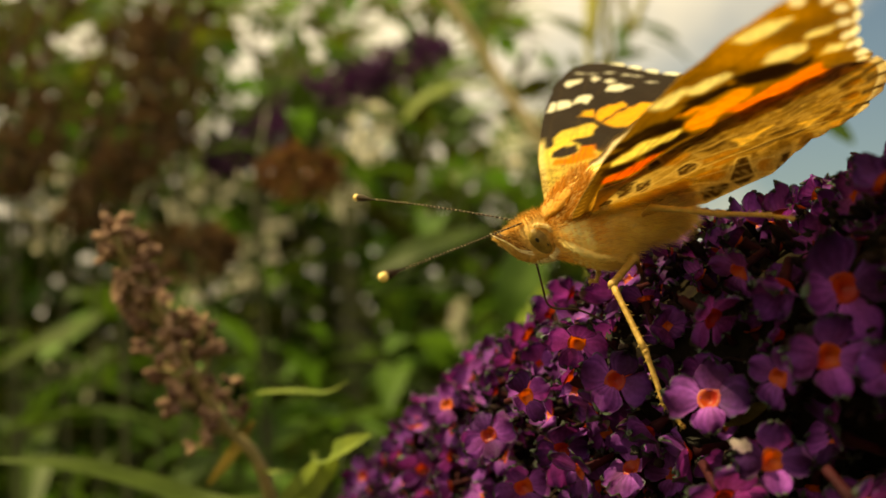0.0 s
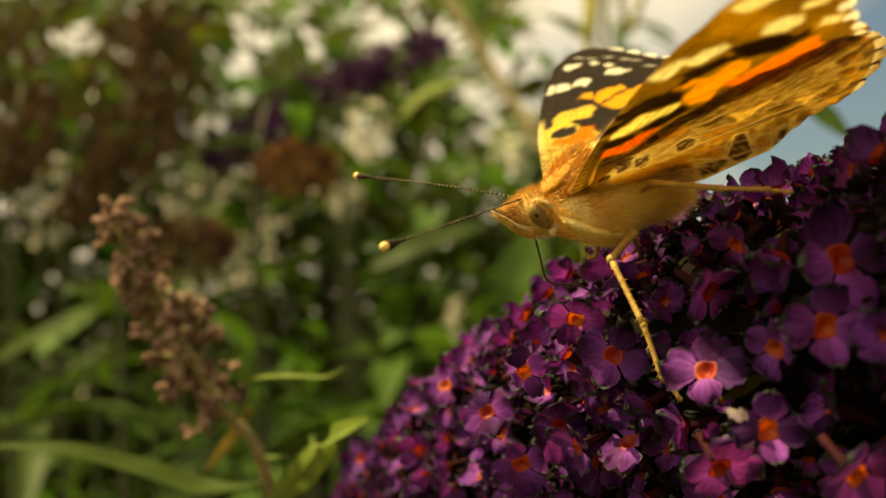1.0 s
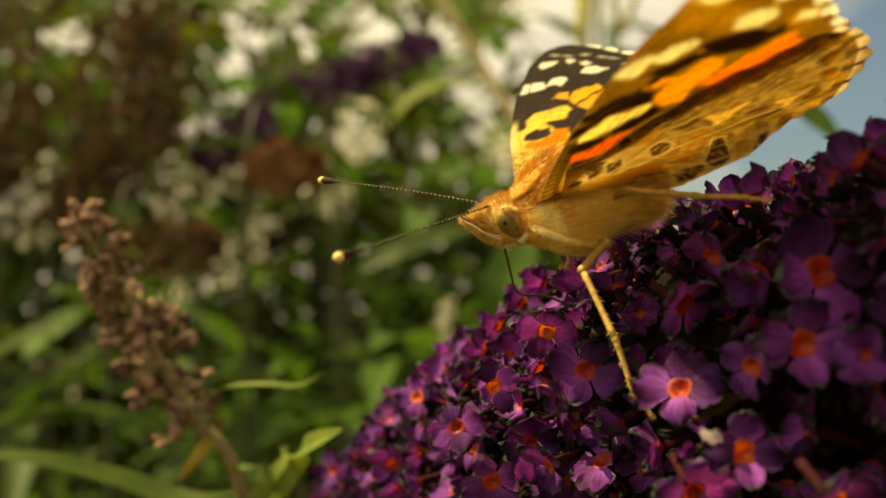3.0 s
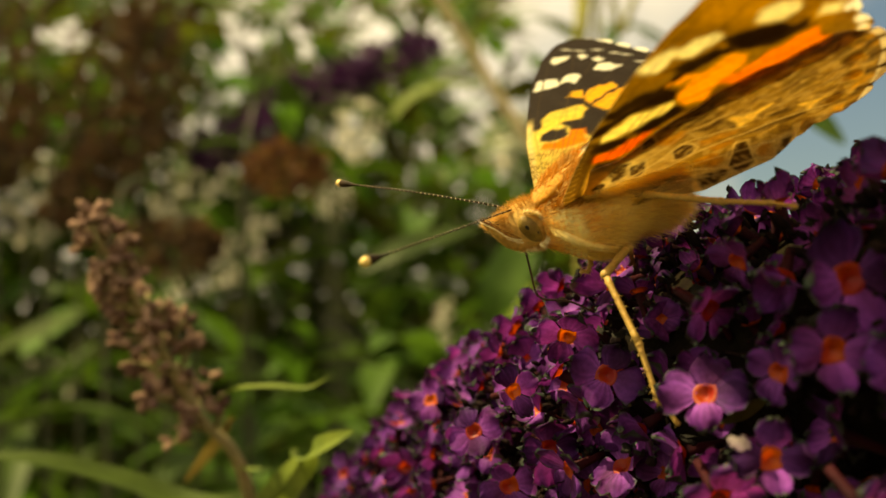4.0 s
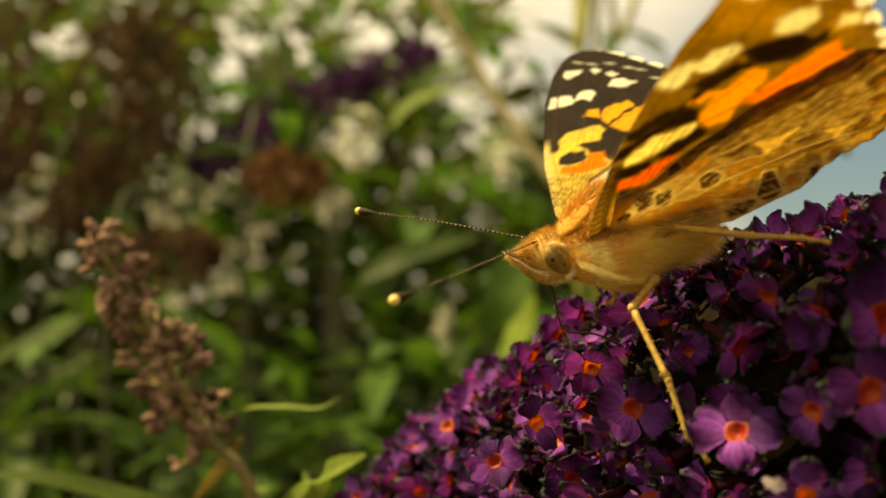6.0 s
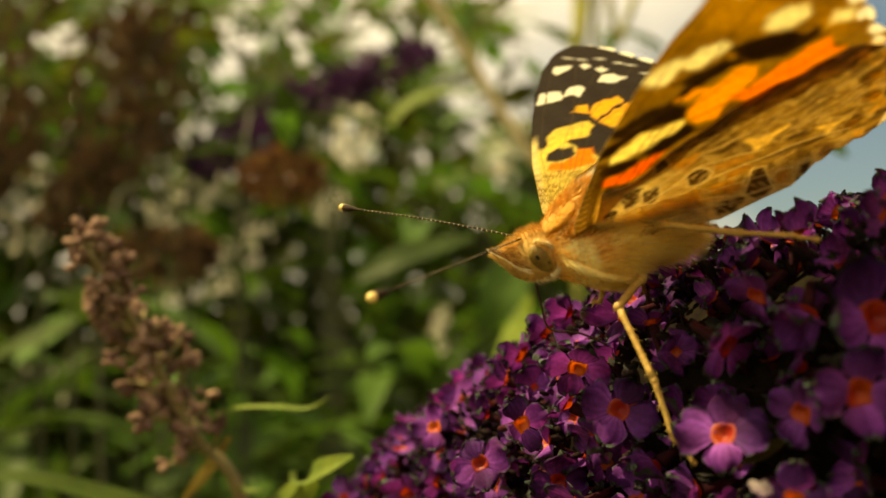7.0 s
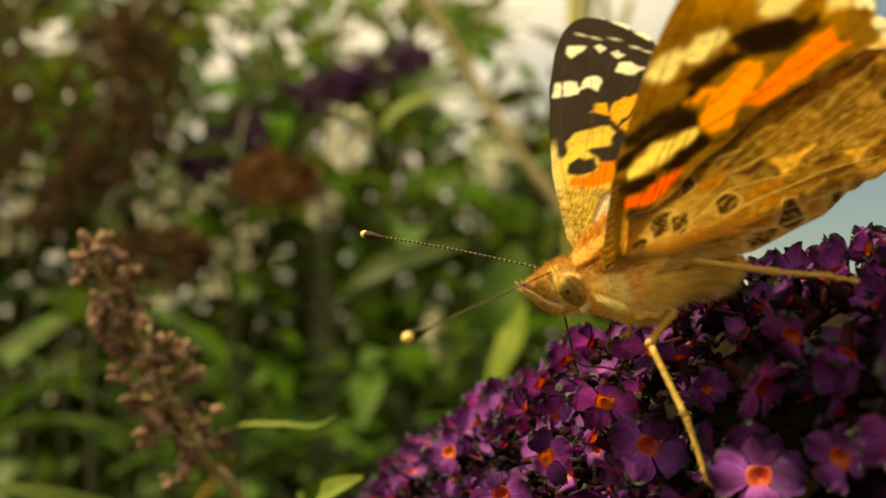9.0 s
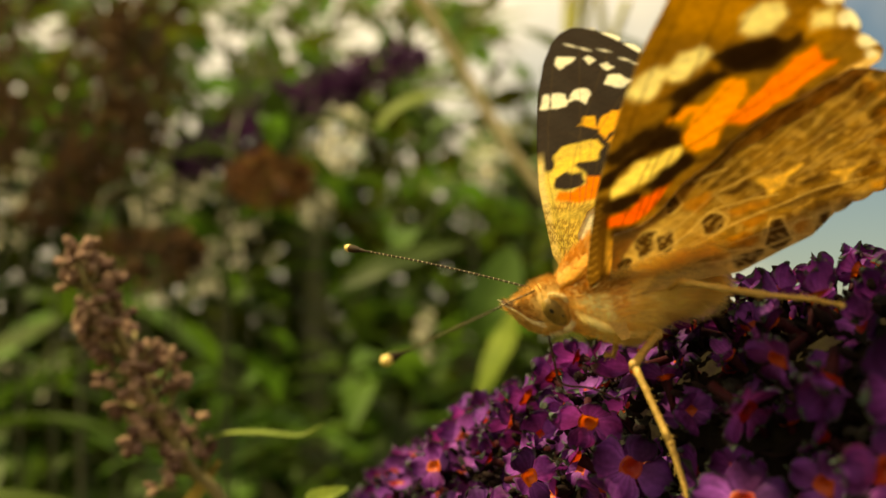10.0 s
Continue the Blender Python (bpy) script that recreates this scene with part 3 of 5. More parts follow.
for sgn in (-1, 1):
    turn = Euler((radians(-8 * sgn), radians(-24), 0)).to_matrix()
    c = loc(-3.25, MID + sgn * 1.28, -0.70)
    so = Soup()
    so.blob(c, (0.00080, 0.00060, 0.00120), turn, 14, 20)
    eye = so.object("eye", M_EYE, head, "olive-brown compound eye with dark spots")
    so = Soup()
    for k in range(800):
        t = radians(rr.uniform(-110, 75))
        wide = rr.uniform(1.0, 1.22)
        p = c + turn @ Vector((0.00092 * wide * math.cos(t), sgn * rr.uniform(0.0001, 0.00034), 0.00123 * wide * math.sin(t)))
        d = turn @ Vector((math.cos(t) * 0.55 + 0.35, sgn * rr.uniform(0.4, 1.0), math.sin(t) * 0.55)).normalized()
        hair(p, d, rr.uniform(0.00022, 0.00042), 0.000026, Vector((0, 0, 0)))
    so.object("eye_ring", M_RING, eye, "pale fur ring round the eye")
    so = Soup()
    for dx, dz, big in ((-0.22, 0.36, 1.25), (0.25, -0.30, 0.6)):
        q = Vector((dx * 0.80, sgn * 0.605 * math.sqrt(1 - dx * dx - (dz / 1.1) ** 2) * 1.0, dz * 1.25)) / 1000
        so.blob(c + turn @ q, (0.00011 * big, 0.00003, 0.00018 * big), turn, 5, 8)
    so.object("eye_spot", M_PUPIL, eye)
    so = Soup()
    snout = curve_points([loc(-3.8, MID + sgn * 0.55, -1.6), loc(-4.8, MID + sgn * 0.6, -1.0), loc(-5.6, MID + sgn * 0.5, -0.1), loc(-6.3, MID + sgn * 0.35, 0.60)], 4)
    so.tube(snout, [0.0007, 0.00074, 0.00076, 0.00076, 0.00074, 0.0007, 0.00064, 0.0006, 0.0005, 0.0004, 0.0003, 0.0002, 0.00006], 10)
    for k in range(520):
        i = rr.randrange(len(snout) - 1)
        along = (snout[i + 1] - snout[i]).normalized()
        o = Vector((rr.gauss(0, 1), rr.gauss(0, 1), rr.gauss(0, 1)))
        o = (o - along * o.dot(along)).normalized()
        hair(snout[i] + o * 0.00073 * (1 - i / len(snout)) ** 0.7, (along + o * rr.uniform(0.1, 0.5)).normalized(), rr.uniform(0.0003, 0.0007), 0.00002, Vector((0, 0, 0)))
    palp = so.object("palp", M_BROW, head)
    for name, material_, low, high, label in (("palp_stripe", M_DUSK, 0.35, 0.95, "rusty brown upper side of the palp"), ("palp_edge", M_RING, -0.25, 0.3, "cream ridge along the palp")):
        so = Soup()
        for k in range(200):
            i = rr.randrange(1, len(snout) - 2)
            along = (snout[i + 1] - snout[i]).normalized()
            lift = rr.uniform(low, high)
            o = Vector((-lift * 0.5, sgn * math.sqrt(1 - lift * lift), lift)).normalized()
            o = (o - along * o.dot(along)).normalized()
            p = snout[i].lerp(snout[i + 1], rr.random()) + o * 0.00078 * (1 - i / len(snout)) ** 0.6
            hair(p, (along + o * rr.uniform(0.05, 0.25)).normalized(), rr.uniform(0.0004, 0.0008), 0.000028, Vector((0, 0, 0)))
        tagged(so.object(name, material_, palp, label, False), kind="stuff")
    so = Soup()
    so.tube([loc(-5.5, MID + sgn * 0.46, 0.05), loc(-6.0, MID + sgn * 0.38, 0.45), loc(-6.45, MID + sgn * 0.33, 0.78)], [0.00044, 0.00032, 0.00008], 8)
    so.object("palp_tip", M_PROB, palp, "dark palp tip")

for base, tip, bow in ((loc(-4.1, MID - 0.5, 1.0), loc(-14.7, -16.0, 2.5), loc(0, 0, 0.0)), (loc(-4.1, MID + 0.5, 1.0), loc(-16.0, 10.0, 6.2), loc(0, 0, 0.2))):
    pts = [base.lerp(tip, i / 40) + bow * math.sin(math.pi * i / 40) for i in range(41)]
    so = Soup()
    rad = [0.000052 + 0.000022 * (i % 2) for i in range(36)] + [0.00009, 0.00016, 0.00027, 0.00033, 0.00031]
    so.tube(pts, rad, 8)
    ant = so.object("antenna", M_ANT, butterfly, "thin dark antenna with a club")
    so = Soup()
    for i in range(2, 35):
        p, d = pts[i], (pts[i + 1] - pts[i])
        so.tube([p + d * 0.42, p + d * 0.51], 0.000068, 7)
    so.object("antenna_bands", M_RING, ant, "pale bands along the antenna")
    so = Soup()
    d = (pts[-1] - pts[-2]).normalized()
    so.blob(pts[-1] + d * 0.00005, (0.00033, 0.00033, 0.00040), d.to_track_quat("Z", "Y").to_matrix(), 8, 12)
    so.object("antenna_tip", M_TIP, ant, "cream antenna tip")

so = Soup()
so.tube(curve_points([loc(-4.0, -2.5, -2.0), loc(-4.2, -3.0, -4.0), loc(-4.32, -3.25, -5.3), loc(-4.15, -3.4, -5.8), loc(-3.7, -3.65, -6.1), loc(-2.3, -4.2, -6.6), loc(-0.8, -4.6, -7.9)], 5), 0.000085, 7)
so.object("proboscis", M_PROB, butterfly, "thin dark proboscis in a floret")


def leg(points, radii, label="straw-coloured jointed leg"):
    """Segments with thicker joints and short spines."""
    so = Soup()
    rr = random.Random(len(points))
    for i in range(len(points) - 1):
        a, b = Vector(points[i]), Vector(points[i + 1])
        n = 7
        so.tube([a.lerp(b, k / n) for k in range(n + 1)],
                [radii[i] * (1.12 if k in (0, n) else 1.0 - 0.12 * math.sin(math.pi * k / n)) for k in range(n + 1)], 10)
        so.blob(b, (radii[i] * 1.15,) * 3, None, 6, 10)
        if i:
            d = (b - a).normalized()
            for k in range(14):
                p = a.lerp(b, rr.random())
                o = (Vector((rr.gauss(0, 1), rr.gauss(0, 1), rr.gauss(0, 1))))
                o = (o - d * o.dot(d)).normalized()
                so.tube([p + o * radii[i] * 0.8, p + o * (radii[i] + 0.00022) + d * 0.0002], [0.00003, 0.00001], 4)
    return so.object("leg", M_LEG, butterfly, label)


leg([loc(2.4, -3.4, -3.2), loc(2.9, -4.6, -4.2), loc(0.4, -6.9, -5.0), loc(0.6, -10.4, -9.6), loc(0.45, -11.9, -13.2), loc(1.1, -12.6, -14.9)],
    [0.00038, 0.00032, 0.00025, 0.00021, 0.00016])
leg([loc(4.3, -4.6, -1.4), loc(4.7, -7.4, -0.45), loc(8.7, -10.7, -2.05), loc(11.2, -12.6, -2.85), loc(12.2, -14.0, -3.3)],
    [0.00020, 0.00025, 0.00019, 0.00013])
leg([loc(0.5, -2.4, -3.6), loc(0.35, -2.2, -4.9), loc(0.0, -2.0, -5.4), loc(-0.45, -2.0, -5.3)], [0.0002, 0.00018, 0.00016])
leg([loc(3.5, 0.5, -3.2), loc(4.6, 4.2, -3.0), loc(5.0, 6.5, -8.5), loc(5.4, 7.4, -11.0)], [0.0004, 0.0003, 0.00022])

so = Soup()
forearm = curve_points([loc(-1.86, -4.30, -0.95), loc(-1.27, -5.15, -1.70), loc(-0.35, -5.35, -2.50), loc(0.92, -5.05, -3.35), loc(2.20, -4.60, -3.95)], 5)
so.tube(forearm, [0.00008 + 0.00024 * math.sin(math.pi * min(1, 0.02 + 0.95 * i / 20)) for i in range(len(forearm))], 12)
for k in range(700):
    i = rr.randrange(len(forearm) - 1)
    along = (forearm[i + 1] - forearm[i]).normalized()
    o = Vector((rr.gauss(0, 1), rr.gauss(0, 1), rr.gauss(0, 1)))
    o = (o - along * o.dot(along)).normalized()
    hair(forearm[i] + o * 0.00024, (along + o * rr.uniform(0.1, 0.5)).normalized(), rr.uniform(0.0003, 0.0007), 0.000016, Vector((0, 0, 0)))
so.object("foreleg", M_FUR, butterfly, "short furred foreleg folded against the breast")

# fur: short hairs swept towards the tail
so, belly = Soup(), []
for i in range(17000):
    j = rr.randrange(len(THORAX))
    x, lo, hi, w, y0 = THORAX[j]
    a = rr.uniform(0, 2 * math.pi)
    if rr.random() < 0.6:
        a = rr.uniform(math.pi * 0.75, math.pi * 1.75)
    out = loc(0, math.cos(a), math.sin(a)) * 1000
    p = loc(x + rr.uniform(-0.3, 0.3), y0 + w * math.cos(a) * 0.99, (lo + hi) / 2 + (hi - lo) / 2 * math.sin(a) * 0.99)
    lay_ = 0.25 * math.sin(x * 1.3 + a * 2.0)
    d = (Vector((1.0, 0, lay_)) + out * rr.uniform(0.05, 0.34 if x < 4.5 else 0.6) + Vector((rr.gauss(0, .22), rr.gauss(0, .22), rr.gauss(0, .22)))).normalized()
    long_ = rr.uniform(0.0005, 0.0011) * (1.0 if x < 4.2 else 1.6)
    if math.sin(a) < 0.25 and x > 1.2 + 1.5 * math.sin(a) + rr.gauss(0, 0.6):
        belly.append((p, d, long_))
    else:
        hair(p, d, long_, 0.000016, Vector((0, 0, -0.00012)))
tagged(so.object("fur", M_HAIR, butterfly, "fine tawny hair", False), kind="stuff")
so = Soup()
for p, d, long_ in belly:
    hair(p, d, long_ * 1.15, 0.000018, Vector((0, 0, -0.00012)))
for k in range(900):                                  # the long fringe over the rump
    a = rr.uniform(math.pi * 0.7, math.pi * 1.6)
    p = loc(rr.uniform(5.6, 7.5), MID + 2.2 * math.cos(a), -0.8 + 2.3 * math.sin(a))
    d = (Vector((1.0, 0, -0.2)) + loc(0, math.cos(a), math.sin(a)) * 1000 * rr.uniform(0.1, 0.7) + Vector((rr.gauss(0, .2), rr.gauss(0, .2), rr.gauss(0, .2)))).normalized()
    hair(p, d, rr.uniform(0.0012, 0.0022), 0.000018, Vector((0, 0, -0.0002)))
tagged(so.object("belly_fur", M_BELLY, butterfly, "pale buff hair under the body and rump", False), kind="stuff")
so = Soup()
under = []
for i in range(5200):
    x, lo, hi, w, y0 = HEAD[rr.randrange(len(HEAD))]
    a = rr.uniform(0, 2 * math.pi)
    if -4.4 < x < -2.2 and abs(math.cos(a)) > 0.6 and lo < -1.2:
        continue
    out = loc(0, math.cos(a), math.sin(a)) * 1000
    p = loc(x, y0 + w * math.cos(a), (lo + hi) / 2 + (hi - lo) / 2 * math.sin(a))
    d = (Vector((-0.4 if math.sin(a) > 0 else 0.7, 0, 0)) + out * rr.uniform(0.2, 0.7) + Vector((rr.gauss(0, .2), rr.gauss(0, .2), rr.gauss(0, .2)))).normalized()
    if math.sin(a) > -0.25:
        hair(p, d, rr.uniform(0.0003, 0.0008), 0.000018, Vector((0, 0, 0)))
    else:
        under.append((p, d))
for k in range(900):                                   # the tuft between the antennae, swept forward
    p = loc(rr.uniform(-5.4, -3.6), MID + rr.uniform(-0.9, 0.9), rr.uniform(0.1, 0.95))
    d = (Vector((-1.0, 0, -0.12)) + Vector((rr.gauss(0, .12), rr.gauss(0, .2), rr.gauss(0, .16)))).normalized()
    hair(p, d, rr.uniform(0.0006, 0.0013), 0.000018, Vector((0, 0, 0)))
tagged(so.object("fur", M_BROW, head, "ochre hair on the head", False), kind="stuff")
so = Soup()
for p, d in under:
    hair(p, d, rr.uniform(0.0003, 0.0007), 0.000018, Vector((0, 0, 0)))
tagged(so.object("cheek_fur", M_RING, head, "cream hair under the head", False), kind="stuff")
so = Soup()
for i in range(3200):
    x, a = rr.uniform(-2.6, 1.6), rr.uniform(0.2, math.pi - 0.2)
    lo, hi, w = np.interp(x, [r[0] for r in THORAX], [r[1] for r in THORAX]), np.interp(x, [r[0] for r in THORAX], [r[2] for r in THORAX]), np.interp(x, [r[0] for r in THORAX], [r[3] for r in THORAX])
    p = loc(x, MID + w * math.cos(a), (lo + hi) / 2 + (hi - lo) / 2 * math.sin(a))
    d = (Vector((0.8, 0, 0.1)) + Vector((0, math.cos(a), math.sin(a))) * rr.uniform(0.3, 0.9) + Vector((rr.gauss(0, .2), rr.gauss(0, .2), rr.gauss(0, .2)))).normalized()
    hair(p, d, rr.uniform(0.0006, 0.0013), 0.00003, Vector((0, 0, 0)))
tagged(so.object("back_fur", M_RUST, butterfly, "rust-coloured hair on the back", False), kind="stuff")

# wings: u towards the tail, v outwards from the hinge, in mm
HINGE = 4.97


def interp(x, rows, a, b):
    return np.interp(x, [r[a] for r in rows], [r[b] for r in rows])


HIND_EDGE = [(1.10, 5.23), (2.73, 5.09), (3.94, 5.69), (4.82, 6.39), (5.71, 7.57), (7.52, 8.62), (8.96, 9.83), (10.36, 11.03), (12.22, 11.83), (14.09, 12.40), (16.28, 13.17)]      # u, v
FW_LEAD = [(-3.6, 0.2), (-1.0, -0.6), (1.9, -0.9), (5, -0.4), (8.5, 0.2), (13, 1.5), (18.3, 3.3), (22.8, 5.3), (25.6, 7.0), (26.9, 8.4), (27.4, 9.6)]     # v, u
FW_BACK = [(-3.6, 1.2), (0.0, 1.3), (3, 1.9), (4.8, 3.4), (5.6, 5.4), (6.5, 6.3), (7.9, 7.4), (9.5, 10.2), (10.6, 13.0), (12.0, 16.8), (13.0, 18.7), (13.7, 18.4), (14.6, 17.6), (16.8, 16.2), (18.6, 15.2), (21.8, 13.9), (24.2, 12.9), (26.2, 11.6), (27.0, 10.6), (27.4, 9.7)]
HW_TOP = [(-0.5, -0.6), (0.5, 0.8), (0.9, 3.0), *((u, v + 0.3 * min(1, max(0, (u - 7) / 3))) for u, v in HIND_EDGE), (19.9, 11.6), (21.0, 10.2), (21.8, 8.4), (22.3, 6.6)]                          # u, v
FOLD = [(-0.5, -0.5), (6, -0.3), (9, 0.1), (12, 0.9), (15, 1.6), (16.0, 1.7), (17, 1.2), (19, 0.8), (22.5, 0.5)]       # u, v of the crease along the inner margin
HW_LOW = [(-0.5, -0.9), (3, -1.0), (6, -1.1), (8, -1.3), (9, -1.4), (12, -0.5), (14, 0.0), (15, 0.6), (16, 1.2), (18, 1.4), (20, 1.6), (21, 2.0), (21.6, 3.2), (22.1, 5.0), (22.3, 6.4)]


def bumps(x, y, seed):
    """Smooth two-dimensional noise in -1..1."""
    r = np.random.RandomState(seed)
    out = np.zeros_like(x)
    for k in range(14):
        f = r.uniform(0.4, 1.6)
        a = r.uniform(0, 6.28)
        out += np.sin(f * (x * np.cos(a) + y * np.sin(a)) * 1.7 + r.uniform(0, 6.28))
    return out / 5


def spot(u, v, cu, cv, ru, rv, turn=0.0, soft=0.22, wob=0.16, seed=0):
    """1 inside a ragged oval."""
    c, s = math.cos(radians(turn)), math.sin(radians(turn))
    x, y = (u - cu) * c + (v - cv) * s, -(u - cu) * s + (v - cv) * c
    d = np.sqrt((x / ru) ** 2 + (y / rv) ** 2) + wob * bumps(u * 1.6, v * 1.6, seed + 7)
    edge = soft / min(ru, rv)
    return np.clip((1 - d) / edge + 0.5, 0, 1)


def stroke(u, v, pts, width, soft=0.12):
    """1 along a line of points."""
    best = np.full(u.shape, 1e9)
    for (a, b), (c, d) in zip(pts, pts[1:]):
        L2 = (c - a) ** 2 + (d - b) ** 2
        t = np.clip(((u - a) * (c - a) + (v - b) * (d - b)) / L2, 0, 1)
        best = np.minimum(best, np.hypot(u - a - t * (c - a), v - b - t * (d - b)))
    return np.clip((width / 2 - best) / soft + 0.5, 0, 1)


def lay(col, mask, rgb):
    m = mask[..., None]
    return col * (1 - m) + np.array(rgb) * m


BLACK, WHITE, OLIVE = (0.035, 0.022, 0.014), (0.95, 0.91, 0.76), (0.42, 0.27, 0.07)
FW_VEINS = [[(0, 1), (1.2, 9), (3.2, 15), (6.0, 22)], [(0, 1), (3.2, 9), (5.5, 13.2), (9.2, 24)], [(1.0, 1), (5.5, 13.2), (11.8, 23)], [(1.0, 1), (5.8, 11.5), (13.6, 19.5)],
            [(1.0, 1), (6.2, 10.4), (15.8, 15.5)], [(1.0, 1), (7.0, 8.4), (17.6, 13.0)], [(4.6, 13.4), (6.2, 10.4)]]
HW_VEINS = [[(0, 0), (8, 6), (20.8, 10.8)], [(0, 0), (9, 4.4), (22.4, 8.0)], [(0, 0), (8, 2.6), (22.3, 4.6)], [(0, 0), (8, 0.9), (20.8, 1.8)], [(0, 0), (8, -0.4), (17.8, -0.2)], [(8, 6), (9, 4.4), (8, 2.6)]]


def patch(u, v, pts, soft=0.3, seed=0, grow=0.0):
    """1 inside a ragged outline of corners."""
    w = 0.16 * bumps(u * 2.2, v * 2.2, seed + 3)
    inside = np.zeros(u.shape, bool)
    best = np.full(u.shape, 1e9)
    n = len(pts)
    for k in range(n):
        (a, b_), (c, d) = pts[k], pts[(k + 1) % n]
        t = np.clip(((u - a) * (c - a) + (v - b_) * (d - b_)) / ((c - a) ** 2 + (d - b_) ** 2), 0, 1)
        best = np.minimum(best, np.hypot(u - a - t * (c - a), v - b_ - t * (d - b_)))
        cross = ((b_ > v) != (d > v)) & (u < (c - a) * (v - b_) / (d - b_ + 1e-9) + a)
        inside ^= cross
    sd = np.where(inside, best, -best) + w + grow
    return np.clip(sd / soft + 0.5, 0, 1)


# the far wing's upper side
FAR_BAND = [(2.6, 11.5), (3.4, 12.0), (5.1, 11.9), (6.5, 11.7), (6.6, 10.7), (5.8, 9.5), (4.9, 9.4), (4.1, 9.7), (2.5, 9.2), (1.9, 9.9)]
FAR_BLACK = [[(1.7, 9.2), (2.9, 9.2), (3.9, 8.5), (4.1, 7.6), (2.7, 7.3), (1.5, 7.9)], [(3.9, 9.7), (5.0, 9.8), (6.4, 9.8), (5.9, 7.9), (5.2, 7.8), (4.5, 8.2)]]
FAR_RED = [(4.2, 8.2), (5.3, 7.9), (4.8, 5.8), (2.8, 5.9), (1.3, 7.0), (1.5, 7.6), (2.7, 7.2), (4.0, 7.4)]
FAR_ORANGE = [[(5.4, 13.8), (6.4, 14.8), (7.3, 14.5), (6.9, 12.9)], [(6.8, 12.4), (7.5, 13.9), (8.7, 14.7), (10.1, 14.6), (10.5, 13.7), (7.0, 11.4)],
              [(7.1, 11.2), (9.9, 12.9), (11.8, 13.3), (12.6, 12.4), (11.2, 10.2), (9.0, 9.3), (7.8, 9.9)]]
FAR_WHITE = [[(3.3, 17.2), (4.0, 18.8), (4.6, 18.7), (4.0, 16.8)], [(4.1, 16.9), (4.8, 18.6), (6.1, 18.2), (5.3, 16.6), (4.6, 16.4)], [(5.8, 17.1), (6.6, 18.5), (7.8, 18.1), (7.9, 17.1), (7.0, 16.2), (6.4, 16.9)],
             [(6.2, 22.4), (6.9, 23.6), (8.5, 22.6), (7.5, 22.0), (6.5, 21.6)], [(8.8, 22.3), (9.6, 22.5), (10.0, 21.6), (9.2, 21.3)], [(10.0, 20.9), (10.7, 20.9), (11.2, 20.1), (10.4, 19.8)],
             [(9.5, 18.1), (10.1, 19.2), (11.2, 19.0), (11.9, 17.7), (11.0, 17.1), (10.1, 17.4)]]
# the near wing's underside
NEAR_WHITE = [[(2.4, 16.4), (3.0, 15.5), (4.0, 15.2), (4.8, 15.9), (5.3, 17.2), (4.4, 17.6), (3.2, 17.4)], [(4.9, 17.2), (5.2, 15.9), (6.6, 16.3), (7.6, 17.4), (7.0, 18.3), (5.8, 18.1)],
              [(9.0, 18.7), (9.7, 17.9), (10.9, 17.9), (11.9, 19.0), (11.3, 20.0), (10.2, 20.3), (9.3, 19.5)],
              [(6.0, 23.0), (7.2, 24.6), (9.2, 24.2), (8.8, 22.8), (7.2, 22.0)], [(10.8, 21.8), (12.4, 21.6), (12.6, 20.6), (11.2, 20.6)], [(13.3, 18.6), (14.6, 18.5), (14.8, 17.2), (13.4, 17.2)]]
NEAR_ORANGE = [[(4.8, 13.1), (6.0, 14.1), (6.8, 13.7), (6.0, 12.6)], [(5.9, 11.6), (6.9, 13.4), (8.9, 15.2), (9.9, 14.8), (9.8, 13.4), (8.7, 11.8), (7.9, 10.0), (6.8, 9.8), (6.1, 10.6)],
               [(8.6, 11.6), (9.8, 13.2), (11.4, 14.3), (12.5, 15.6), (13.9, 15.8), (14.3, 14.9), (15.2, 14.3), (14.4, 13.7), (13.0, 13.0), (11.8, 12.2), (10.0, 11.3)]]
NEAR_CREAM = [(1.23, 9.00), (1.79, 9.71), (3.03, 10.37), (4.64, 10.67), (5.93, 10.75), (6.02, 10.18), (5.19, 9.57), (3.85, 8.66), (2.31, 8.53), (1.30, 8.30)]
NEAR_RED = [(0.80, 6.29), (0.97, 6.67), (1.95, 6.63), (2.99, 7.46), (3.99, 7.61), (5.18, 7.93), (4.35, 6.69), (3.57, 6.00), (2.48, 5.41), (1.05, 5.80)]
NEAR_BLACK = [[(0.62, 7.75), (1.15, 8.26), (2.29, 8.10), (3.29, 7.97), (3.04, 7.36), (1.94, 6.79), (0.96, 6.83)],
              [(3.89, 7.75), (4.18, 8.53), (5.25, 9.40), (6.07, 10.15), (6.71, 9.94), (6.56, 9.07), (5.37, 8.42), (4.84, 7.71)],
              [(0.38, 9.51), (0.88, 10.38), (2.09, 11.23), (3.61, 11.47), (5.10, 12.43), (5.81, 12.11), (5.95, 10.87), (4.60, 10.89), (2.97, 10.55), (1.69, 9.91), (1.13, 9.21)],
              [(0.84, 5.34), (1.38, 5.40), (2.52, 5.08), (1.96, 4.53), (1.01, 4.92)],
              [(8.52, 16.01), (8.37, 17.55), (9.67, 17.73), (11.26, 17.58), (12.13, 16.97), (10.89, 15.78), (9.09, 15.42)],
              [(4.71, 12.91), (5.21, 13.96), (6.89, 15.44), (8.36, 16.12), (8.69, 15.59), (7.16, 14.69), (5.57, 13.38)]]
